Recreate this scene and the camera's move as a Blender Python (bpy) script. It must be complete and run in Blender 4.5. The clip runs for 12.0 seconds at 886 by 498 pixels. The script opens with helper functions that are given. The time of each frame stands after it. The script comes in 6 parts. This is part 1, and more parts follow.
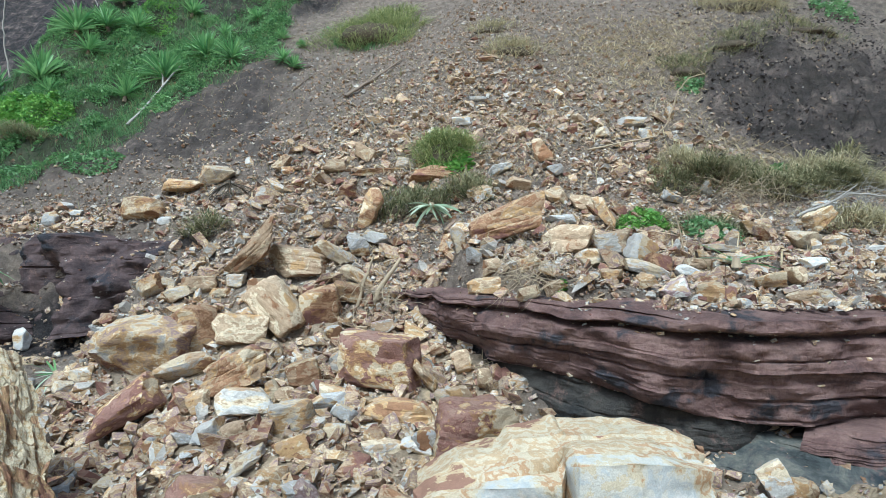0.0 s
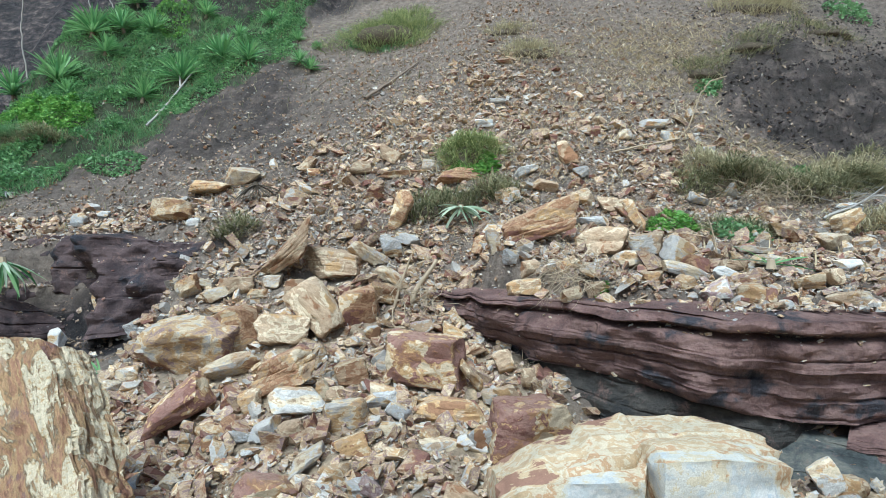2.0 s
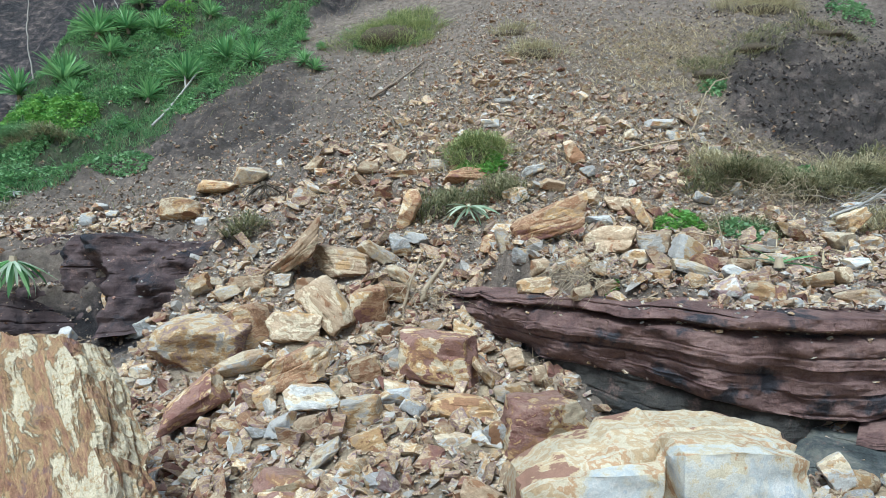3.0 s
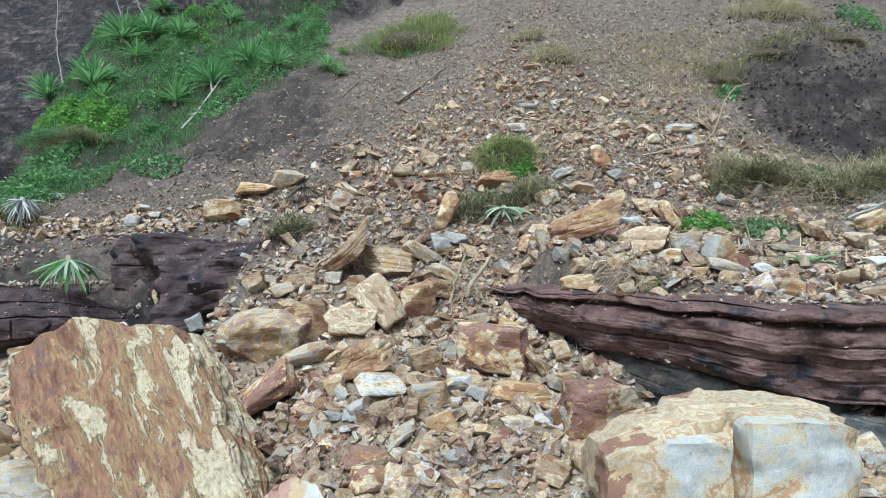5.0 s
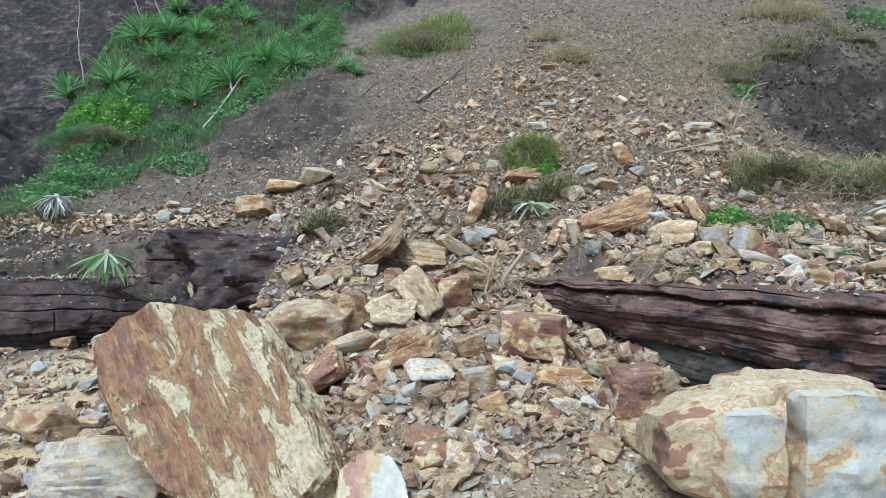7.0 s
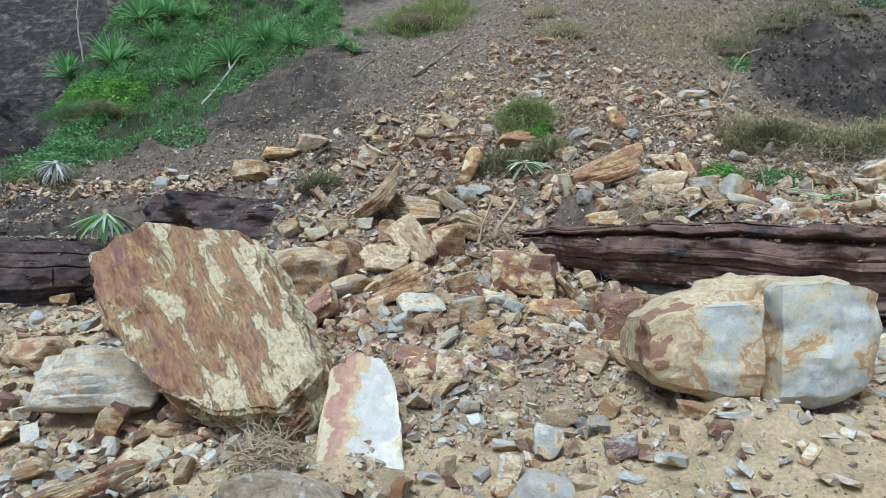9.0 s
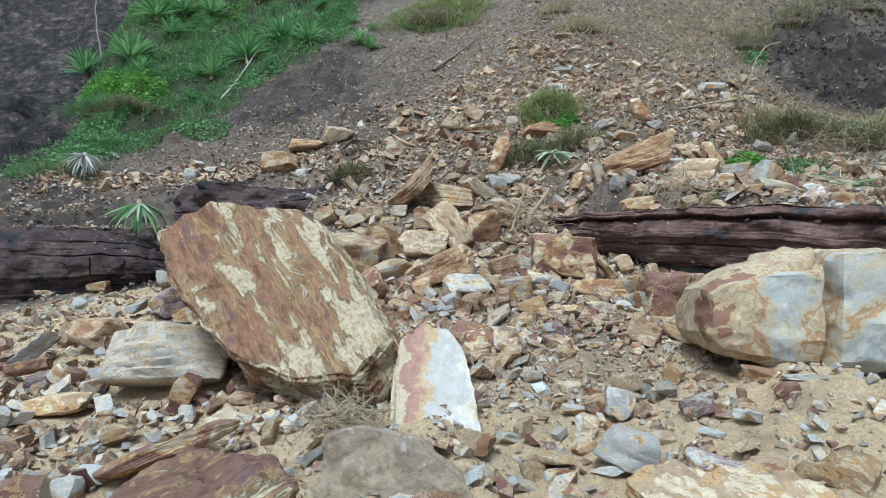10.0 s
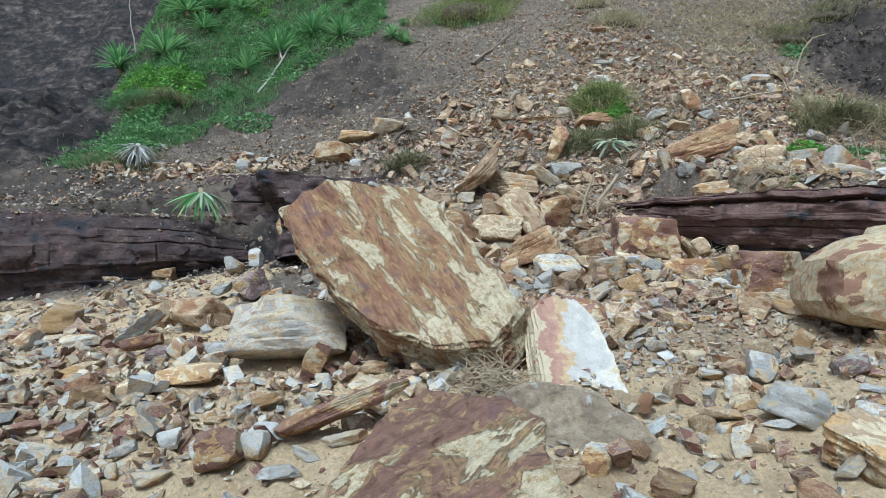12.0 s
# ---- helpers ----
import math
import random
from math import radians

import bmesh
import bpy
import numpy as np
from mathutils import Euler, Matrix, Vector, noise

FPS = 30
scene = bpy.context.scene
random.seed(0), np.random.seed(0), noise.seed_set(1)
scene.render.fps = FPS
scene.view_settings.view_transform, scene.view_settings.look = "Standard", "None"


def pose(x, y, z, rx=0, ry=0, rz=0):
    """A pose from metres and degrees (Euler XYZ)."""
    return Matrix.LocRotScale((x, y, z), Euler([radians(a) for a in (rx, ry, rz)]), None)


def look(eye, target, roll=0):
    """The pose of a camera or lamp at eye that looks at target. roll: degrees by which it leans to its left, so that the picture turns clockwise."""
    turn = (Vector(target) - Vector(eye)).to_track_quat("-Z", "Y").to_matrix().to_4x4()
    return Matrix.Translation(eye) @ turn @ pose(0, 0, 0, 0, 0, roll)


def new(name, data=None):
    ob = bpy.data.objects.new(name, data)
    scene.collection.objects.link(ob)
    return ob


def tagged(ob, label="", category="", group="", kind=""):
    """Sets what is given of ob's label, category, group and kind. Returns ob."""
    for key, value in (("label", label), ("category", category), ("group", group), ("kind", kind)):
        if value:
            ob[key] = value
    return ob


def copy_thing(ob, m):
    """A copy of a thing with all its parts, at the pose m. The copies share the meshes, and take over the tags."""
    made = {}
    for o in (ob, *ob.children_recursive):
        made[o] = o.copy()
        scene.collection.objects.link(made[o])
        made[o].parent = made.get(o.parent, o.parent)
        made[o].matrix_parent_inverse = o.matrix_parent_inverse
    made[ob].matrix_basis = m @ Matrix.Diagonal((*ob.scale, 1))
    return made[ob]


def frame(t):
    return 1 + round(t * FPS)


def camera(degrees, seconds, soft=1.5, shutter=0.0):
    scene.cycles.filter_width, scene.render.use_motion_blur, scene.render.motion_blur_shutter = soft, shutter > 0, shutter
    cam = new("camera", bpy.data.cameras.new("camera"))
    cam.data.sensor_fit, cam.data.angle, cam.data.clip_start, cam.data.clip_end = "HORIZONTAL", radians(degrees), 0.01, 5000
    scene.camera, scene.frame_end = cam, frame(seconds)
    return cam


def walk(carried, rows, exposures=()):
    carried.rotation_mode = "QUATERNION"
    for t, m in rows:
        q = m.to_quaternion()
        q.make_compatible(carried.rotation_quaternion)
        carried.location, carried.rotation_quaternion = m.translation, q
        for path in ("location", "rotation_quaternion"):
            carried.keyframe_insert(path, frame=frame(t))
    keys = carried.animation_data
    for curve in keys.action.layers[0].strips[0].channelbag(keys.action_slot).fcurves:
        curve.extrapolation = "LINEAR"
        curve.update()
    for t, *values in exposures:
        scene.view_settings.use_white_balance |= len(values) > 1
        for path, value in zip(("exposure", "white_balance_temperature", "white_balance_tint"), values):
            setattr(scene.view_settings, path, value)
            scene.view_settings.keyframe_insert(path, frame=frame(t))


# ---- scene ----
cam = camera(73.4, 12.0, soft=0.6)
METRES, EYE, TILT, LEAN, TURN = 5.0, 2.7, 0.0, 0.0, 0.0
ROWS = [
    (0.0, 0.0, 0.0, 0.0, -0.0, 0.0, 0.0),
    (0.5, -0.0315, -0.0063, 0.0018, 0.02, -0.01, -0.01),
    (1.0, -0.0601, -0.0132, 0.003, 0.02, 0.0, -0.02),
    (1.5, -0.0837, -0.0197, 0.0041, 0.04, -0.0, -0.03),
    (2.0, -0.1012, -0.025, 0.0045, 0.05, 0.0, -0.03),
    (2.5, -0.1134, -0.0294, 0.0033, 0.06, -0.0, -0.04),
    (3.0, -0.1285, -0.0389, 0.0009, 0.07, 0.01, -0.04),
    (5.0, -0.2624, -0.1486, -0.0015, 0.09, 0.01, -0.03),
    (5.5, -0.3213, -0.1839, 0.0001, 0.1, -0.0, -0.04),
    (6.0, -0.3678, -0.2063, 0.0007, 0.13, 0.0, -0.04),
    (6.5, -0.3774, -0.2112, -0.0023, 0.16, 0.02, -0.06),
    (8.5, -0.3384, -0.2232, -0.1494, 0.15, 0.02, -0.04),
    (9.0, -0.3508, -0.2368, -0.1808, 0.16, -0.0, -0.03),
    (9.5, -0.3987, -0.2552, -0.2029, 0.15, -0.01, -0.01),
    (10.0, -0.4646, -0.2733, -0.2254, 0.17, -0.01, 0.02),
    (10.5, -0.5312, -0.2887, -0.2472, 0.18, -0.02, 0.02),
    (11.0, -0.5954, -0.3011, -0.2671, 0.19, -0.02, 0.01),
    (11.5, -0.6564, -0.3086, -0.2734, 0.19, -0.01, 0.01),
    (12.0, -0.6968, -0.308, -0.2741, 0.21, -0.02, 0.01),
]
walk(cam, [(t, pose(0, 0, EYE, TILT, LEAN, TURN) @ pose(METRES * x, METRES * y, METRES * z, 90 + pitch, roll, yaw)) for t, x, y, z, yaw, pitch, roll in ROWS],
     exposures=[(0.0, 0.57, 5040, -3), (5.5, 0.50, 5040, -3), (9.0, 0.31, 5040, -3), (12.0, 0.27, 5040, -3)])

# ---- light: a bright overcast sky over the beach ----
world = bpy.data.worlds.new("overcast_sky")
scene.world = world
world.use_nodes = True
wn = world.node_tree
sky = wn.nodes.new("ShaderNodeTexSky")
sky.sky_type, sky.sun_disc = "NISHITA", False
sky.sun_elevation, sky.sun_rotation = radians(58), radians(200)
sky.air_density, sky.dust_density, sky.ozone_density = 1.0, 6.0, 0.6
wn.nodes["Background"].inputs["Strength"].default_value = 0.088
wn.links.new(sky.outputs["Color"], wn.nodes["Background"].inputs["Color"])
sun = new("sun", bpy.data.lights.new("sun", "SUN"))
sun.data.energy, sun.data.angle, sun.data.color = 2.55, radians(24), (1.0, 0.96, 0.9)
sun.matrix_world = look((-9, -24, 40), (0, 0, 0))


# ---- noise on arrays ----
def hashed(ix, iy, iz, seed):
    seed = np.int64(seed)
    n = (ix * 374761393 + iy * 668265263 + iz * 2147483647 + seed * 1274126177) & 0xFFFFFFFF
    n = ((n ^ (n >> 13)) * 1274126177) & 0xFFFFFFFF
    n = ((n ^ (n >> 16)) * 2246822519) & 0xFFFFFFFF
    return ((n ^ (n >> 15)) & 0xFFFF) / 65535.0


def vnoise(x, y, z=None, seed=0):
    """Smooth value noise in -1..1."""
    x, y = np.asarray(x, float), np.asarray(y, float)
    z = np.zeros_like(x) if z is None else np.asarray(z, float)
    fx, fy, fz = np.floor(x), np.floor(y), np.floor(z)
    ix, iy, iz = fx.astype(np.int64), fy.astype(np.int64), fz.astype(np.int64)
    u, v, w = x - fx, y - fy, z - fz
    u, v, w = (a * a * (3 - 2 * a) for a in (u, v, w))
    out = 0
    for dx in (0, 1):
        for dy in (0, 1):
            for dz in (0, 1):
                out = out + (u if dx else 1 - u) * (v if dy else 1 - v) * (w if dz else 1 - w) * hashed(ix + dx, iy + dy, iz + dz, seed)
    return out * 2 - 1


def fbm(x, y, z=None, octaves=4, seed=0):
    total, amp = 0, 1.0
    for k in range(octaves):
        f = 2.03 ** k
        total = total + amp * vnoise(x * f, y * f, None if z is None else z * f, seed + 17 * k)
        amp *= 0.5
    return total


def step(a, b, v):
    s = np.clip((v - a) / (b - a), 0, 1)
    return s * s * (3 - 2 * s)


def smax(a, b, k):
    return 0.5 * (a + b + np.sqrt((a - b) ** 2 + k * k))


def hump(x, y, cx, cy, rx, ry):
    return np.exp(-((x - cx) / rx) ** 2 - ((y - cy) / ry) ** 2)


# ---- the lie of the land: beach, rock benches, slide cone, vegetated spur, cliff ----
def line_right(x):
    """Front of the bench on the right."""
    return 5.75 + 2.6 * step(1.9, -0.6, x) + 0.35 * step(3.0, 8.0, x)


def line_left(x):
    """Front of the bench on the left."""
    return 10.9 - 2.0 * step(-7.6, -12.5, x) - 0.15 * np.minimum(0, x + 12.5) * -1


def land(x, y):
    """Height of the bare ground, before fine relief."""
    x, y = np.asarray(x, float), np.asarray(y, float)
    xc, yc = np.clip(x, -11, 14), np.maximum(y, -6)
    beach = 0.28 + 0.088 * np.clip(x, -14, 9) + 0.165 * (yc - 2.6) - 0.05 * np.minimum(0, y + 6) * -1
    beach = beach + 0.30 * hump(x, y, -1.0, 6.6, 2.0, 1.8) - 0.42 * hump(x, y, 3.6, 5.3, 1.9, 0.9) - 0.46 * hump(x, y, 1.25, 6.1, 0.85, 0.6) + 0.12 * hump(x, y, 0.85, 5.3, 0.4, 0.35) + 0.16 * hump(x, y, 0.7, 3.0, 1.1, 0.6)
    right = step(-0.3, 0.25, x) * step(0.35, 0.8, y - line_right(x))
    left = step(-5.2, -6.0, x) * step(0.4, 0.9, y - line_left(x))
    bench_r = 2.02 + 0.27 * (y - 5.9)
    bench_l = 2.0 + 0.36 * (y - 9.9) + 0.35 * hump(x, y, -7.3, 11.4, 1.2, 0.8)
    low = beach + (bench_r - beach) * right
    low = low + (bench_l - low) * left
    # the slope, steeper towards the top and the right
    h = yc - 11.5
    slope = 3.85 + 0.62 * h + 0.012 * h * np.abs(h) + 0.035 * xc + 0.012 * xc * h - 0.006 * xc * xc
    slope = slope + 0.55 * hump(x, y, 1.2, 18.5, 2.6, 3.0) + 0.5 * hump(x, y, 2.2, 12.5, 3.5, 2.0) - 0.6 * hump(x, y, 9.0, 13.6, 1.6, 2.0)
    slope = slope + 0.5 * hump(x, y, -13.0, 20.5, 2.2, 3.0) + 2.8 * hump(x, y, -15.2, 25.0, 3.0, 4.0) - 1.5 * step(-15.0, -17.4, x) * step(13, 18, y)
    slope = slope - 0.028 * np.minimum(0, x + 11) * -1 * np.maximum(0, h) - 0.55 * hump(x, y, -8.0, 13.5, 3.6, 4.5)
    slope = slope - 0.7 * hump(x, y, -2.5, 21.5, 3.0, 3.0) + 0.9 * hump(x, y, 9.5, 17.0, 3.0, 2.6) - 0.45 * hump(x, y, -10.5, 19.0, 1.8, 2.0)
    slope = slope - 2.2 * step(12.0, 10.4, y) * step(-4.6, -6.2, x)
    z = smax(low, slope, 0.3)
    # the cliff behind
    foot = 25.5 + 1.6 * vnoise(x * 0.13, x * 0 + 3.3, seed=5) + 9.0 * step(-11, -20, x) - 3.5 * step(9, 14, x)
    over = np.clip(y - foot, 0, 16)
    z = z + over * (1.6 + 0.5 * vnoise(x * 0.2, z * 0.2, seed=6))
    return z


def zones(x, y):
    """How much of the ground is sand, dark mudstone, turf."""
    n = fbm(x * 0.7, y * 0.7, octaves=4, seed=21)
    front_r, front_l = line_right(x), line_left(x)
    limit = np.where(x > -0.2, front_r, np.where(x < -6.5, front_l, 5.2 + 0.35 * (x + 0.2) * -1))
    sand = step(0.9, -0.9, y - limit + 0.9 + 0.5 * n)
    sand = sand * (1 - 0.9 * step(0.3, 0.6, hump(x, y, 1.9, 5.9, 0.8, 0.7)))
    sand = np.maximum(sand, 0.8 * step(0.3, 0.6, hump(x, y, 0.9, 5.5, 0.5, 0.4)))
    sand = sand * (1 - 0.3 * step(0.25, 0.7, hump(x, y, -1.2, 4.5, 1.5, 1.1) + 0.2 * n))
    sand = np.maximum(sand, 0.38 * step(0.3, 0.7, hump(x, y, -2.0, 6.4, 3.2, 2.6) + 0.2 * n))
    edge = np.interp(y, (13.0, 15.0, 17.0, 19.0, 22.0, 27.0), (-12.6, -12.9, -13.4, -14.7, -16.2, -18.5))
    spur = np.interp(x, (-15, -11.5, -9, -7.5, -5, -2), (13.0, 12.6, 17.0, 20.3, 21.8, 23.5))
    turf = step(-0.5, 0.7, y - spur + 0.8 * n) * step(-0.5, 0.5, x - edge + 0.5 * n) * step(26.5, 25, y) * step(-5.2, -6.6, x + 0.5 * n)
    turf = np.maximum(turf, 0.8 * step(0.2, 0.7, hump(x, y, -2.6, 22.0, 1.5, 1.0) + 0.15 * n))
    dark = step(0.3, -0.6, x - edge + 0.7 * n) * step(11.5, 13.0, y)
    mottled = 0.18 + 0.42 * step(-0.25, 0.35, fbm(x * 1.1, y * 1.1, octaves=4, seed=23))
    dark = np.maximum(dark, (0.7 - 0.45 * step(15.5, 17.0, y)) * mottled * step(5.8, 8.2, x + 1.1 * n - 0.10 * (y - 13)) * step(12.4, 14.0, y + 0.4 * n))
    brink = np.interp(y, (12.2, 12.8, 13.6, 15.0, 16.7, 18.0, 20.0), (8.6, 7.3, 6.3, 6.5, 7.2, 8.2, 9.5))
    dark = np.maximum(dark, step(-0.2, 0.45, x - brink + 0.6 * n) * step(12.0, 12.4, y) * (0.76 - 0.50 * step(15.2, 16.8, y + 0.6 * n)))
    dark = np.maximum(dark, (0.52 + 0.35 * mottled) * step(-2.6, -6.0, x + 1.2 * n + 0.25 * (y - 18)) * step(12.8, 16.0, y + 0.25 * (x + 9) + 0.9 * n))
    dark = np.maximum(dark, step(24.0, 25.5, y + 0.8 * n))
    dark = np.maximum(dark, (0.4 + 0.5 * mottled) * step(-8.6, -9.6, x + 0.6 * n) * step(9.0, 9.8, y) * step(13.6, 12.4, y + 0.5 * n))
    dark = np.maximum(dark, step(0.25, 0.5, hump(x, y, -7.0, 10.5, 2.4, 0.9) + 0.12 * n) * step(11.7, 11.3, y))
    return sand, dark, turf


def height(x, y):
    """The ground with its relief."""
    sand, dark, turf = zones(x, y)
    z = land(x, y)
    rough = 0.10 * fbm(x * 0.8, y * 0.8, octaves=3, seed=3) + 0.035 * fbm(x * 3.1, y * 3.1, octaves=3, seed=4)
    crag = (0.7 + 0.8 * step(22, 26, y)) * (np.abs(fbm(x * 0.5, y * 0.6, z * 0.9, octaves=6, seed=8)) - 0.4)
    lumps = (0.03 + 0.035 * sand) * np.abs(fbm(x * 6.0, y * 6.0, octaves=3, seed=9)) + 0.06 * sand * fbm(x * 2.1, y * 2.1, octaves=3, seed=14)
    knobs = dark * ((0.26 + 0.75 * step(4, 8, x)) * np.abs(fbm(x * 1.5, y * 1.5, z * 1.5, octaves=5, seed=15)) - 0.1) * step(10.6, 11.4, y)
    return z + rough * (1 - 0.15 * sand) + crag * dark * step(12, 15, y) + knobs + lumps


def surface(x, y):
    """What stones rest on: the ground, or the flat tops of the rock ledges."""
    x, y = np.asarray(x, float), np.asarray(y, float)
    z = height(x, y)
    z = np.where((x > 0.3) & (y > line_right(x) + 0.12), np.maximum(z, 2.09), z)
    return np.where((x < -8.0) & (y > line_left(x) + 0.1) & (y < 13), np.maximum(z, 2.0), z)


# ---- materials ----
def material(name, roughness=0.9):
    m = bpy.data.materials.new(name)
    m.use_nodes = True
    b = m.node_tree.nodes["Principled BSDF"]
    b.inputs["Roughness"].default_value = roughness
    b.inputs["Specular IOR Level"].default_value = 0.3
    return m, m.node_tree.nodes, m.node_tree.links, b


def noise_node(n, l, coord, scale, detail=6, rough=0.6, distort=0.0):
    t = n.new("ShaderNodeTexNoise")
    t.inputs["Scale"].default_value, t.inputs["Detail"].default_value = scale, detail
    t.inputs["Roughness"].default_value, t.inputs["Distortion"].default_value = rough, distort
    if coord is not None:
        l.new(coord, t.inputs["Vector"])
    return t.outputs["Fac"]


def ramp(n, l, fac, stops, constant=False):
    r = n.new("ShaderNodeValToRGB")
    while len(r.color_ramp.elements) < len(stops):
        r.color_ramp.elements.new(0.5)
    for e, (p, c) in zip(r.color_ramp.elements, stops):
        e.position, e.color = p, (*c, 1)
    if constant:
        r.color_ramp.interpolation = "CONSTANT"
    l.new(fac, r.inputs["Fac"])
    return r.outputs["Color"]


def maths(n, l, op, a, b=0.0, c=None, clamp=False):
    m = n.new("ShaderNodeMath")
    m.operation, m.use_clamp = op, clamp
    for k, v in enumerate((a, b) if c is None else (a, b, c)):
        if isinstance(v, (int, float)):
            m.inputs[k].default_value = v
        else:
            l.new(v, m.inputs[k])
    return m.outputs[0]


def mix(n, l, fac, a, b, blend="MIX"):
    m = n.new("ShaderNodeMix")
    m.data_type, m.blend_type = "RGBA", blend
    for socket, v in ((m.inputs[0], fac), (m.inputs[6], a), (m.inputs[7], b)):
        if isinstance(v, (int, float)):
            socket.default_value = v
        elif isinstance(v, tuple):
            socket.default_value = (*v, 1)
        else:
            l.new(v, socket)
    return m.outputs[2]


def bump(n, l, b, heights, strength=0.5, distance=0.02):
    node = n.new("ShaderNodeBump")
    node.inputs["Strength"].default_value, node.inputs["Distance"].default_value = strength, distance
    l.new(heights, node.inputs["Height"])
    l.new(node.outputs["Normal"], b.inputs["Normal"])


RUST, OCHRE, MAROON = (0.262, 0.148, 0.082), (0.425, 0.286, 0.142), (0.195, 0.100, 0.080)
CREAM, GREY, TAN, PALE = (0.55, 0.470, 0.335), (0.385, 0.373, 0.348), (0.36, 0.266, 0.174), (0.50, 0.482, 0.448)
MAUVE = (0.245, 0.172, 0.170)


def shifted(n, l, coord, rnd):
    """Coordinates moved by a random amount, so that no two stones share a pattern."""
    shift = n.new("ShaderNodeCombineXYZ")
    l.new(maths(n, l, "MULTIPLY", rnd, 37.0), shift.inputs[0])
    l.new(maths(n, l, "MULTIPLY", rnd, 91.0), shift.inputs[2])
    moved = n.new("ShaderNodeVectorMath")
    l.new(coord, moved.inputs[0])
    l.new(shift.outputs[0], moved.inputs[1])
    return moved.outputs[0]


def scaled(n, l, coord, stretch):
    node = n.new("ShaderNodeVectorMath")
    node.operation = "MULTIPLY"
    l.new(coord, node.inputs[0])
    node.inputs[1].default_value = stretch
    return node.outputs[0]


def rock_material(name, stops, scale=3.2, stretch=(1.0, 1.0, 1.7), island=False, spread=0.5, relief=0.02, bands=0.3, facets=0.6, gain=2.3, lean=(0.0, 0.0, 0.0), dust=0.22, grained=0.5, warp=0.5, ragged=0.62, layers=0.5, crack=0.3):
    """Weathered sandstone: patches of stain in the order of the stops, finely layered along the bedding, leaning over towards one end, chipped, cracked and dusty on top."""
    m, n, l, b = material(name, 0.85)
    coord = n.new("ShaderNodeTexCoord").outputs["Object"]
    if island:
        rnd = n.new("ShaderNodeNewGeometry").outputs["Random Per Island"]
    else:
        rnd = n.new("ShaderNodeObjectInfo").outputs["Random"]
    moved = shifted(n, l, coord, rnd)
    stretched = scaled(n, l, moved, stretch)
    large = noise_node(n, l, stretched, scale, 10, ragged, warp)
    fine = noise_node(n, l, stretched, scale * 7, 8, 0.7)
    grit = noise_node(n, l, moved, 120, 4, 0.7)
    facet = n.new("ShaderNodeAttribute")
    facet.attribute_name = "facet"
    fac = maths(n, l, "MULTIPLY_ADD", large, gain, 0.5 - 0.5 * gain)
    fac = maths(n, l, "ADD", fac, maths(n, l, "MULTIPLY", maths(n, l, "SUBTRACT", facet.outputs["Fac"], 0.5), facets))
    fac = maths(n, l, "ADD", fac, maths(n, l, "MULTIPLY", maths(n, l, "SUBTRACT", rnd, 0.5), spread))
    along = n.new("ShaderNodeVectorMath")
    along.operation = "DOT_PRODUCT"
    l.new(coord, along.inputs[0])
    along.inputs[1].default_value = lean
    fac = maths(n, l, "ADD", fac, along.outputs["Value"])
    fac = maths(n, l, "ADD", fac, maths(n, l, "MULTIPLY", maths(n, l, "SUBTRACT", fine, 0.5), bands), clamp=True)
    colour = ramp(n, l, fac, stops)
    grain = ramp(n, l, fine, [(0.34, (0.62, 0.60, 0.57)), (0.64, (1.26, 1.26, 1.26))])
    colour = mix(n, l, grained, colour, grain, "MULTIPLY")
    speck = ramp(n, l, grit, [(0.36, (0.74, 0.72, 0.70)), (0.62, (1.14, 1.13, 1.12))])
    colour = mix(n, l, 0.6, colour, speck, "MULTIPLY")
    # the bedding: thin darker and rustier layers
    bedded = noise_node(n, l, scaled(n, l, moved, (2.4, 2.4, 20.0)), 1.0, 7, 0.7, 0.9)
    colour = mix(n, l, layers, colour, ramp(n, l, bedded, [(0.33, (0.50, 0.40, 0.31)), (0.46, (1.0, 0.98, 0.95)), (0.64, (1.14, 1.14, 1.14))]), "MULTIPLY")
    if spread:
        own = maths(n, l, "FRACT", maths(n, l, "MULTIPLY", rnd, 57.3))
        colour = mix(n, l, 1.0, colour, ramp(n, l, own, [(0.0, (0.72, 0.70, 0.68)), (0.6, (1.05, 1.04, 1.03)), (1.0, (1.32, 1.33, 1.33))]), "MULTIPLY")
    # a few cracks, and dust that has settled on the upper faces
    vein = noise_node(n, l, stretched, scale * 1.1, 5, 0.6, 0.8)
    vein = maths(n, l, "ABSOLUTE", maths(n, l, "SUBTRACT", vein, 0.5))
    colour = mix(n, l, crack, colour, ramp(n, l, vein, [(0.0, (0.40, 0.34, 0.30)), (0.012, (1, 1, 1))]), "MULTIPLY")
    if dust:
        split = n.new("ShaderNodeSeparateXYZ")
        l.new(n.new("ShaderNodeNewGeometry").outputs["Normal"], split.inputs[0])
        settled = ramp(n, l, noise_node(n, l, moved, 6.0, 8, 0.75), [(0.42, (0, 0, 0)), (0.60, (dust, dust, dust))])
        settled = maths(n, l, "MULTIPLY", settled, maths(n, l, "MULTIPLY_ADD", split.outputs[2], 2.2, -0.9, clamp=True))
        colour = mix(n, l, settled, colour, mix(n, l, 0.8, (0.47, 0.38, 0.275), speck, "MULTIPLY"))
    l.new(colour, b.inputs["Base Color"])
    both = maths(n, l, "ADD", maths(n, l, "ADD", fine, maths(n, l, "MULTIPLY", grit, 0.3)), maths(n, l, "MULTIPLY", bedded, layers * 1.2))
    bump(n, l, b, both, 0.8, relief)
    return m


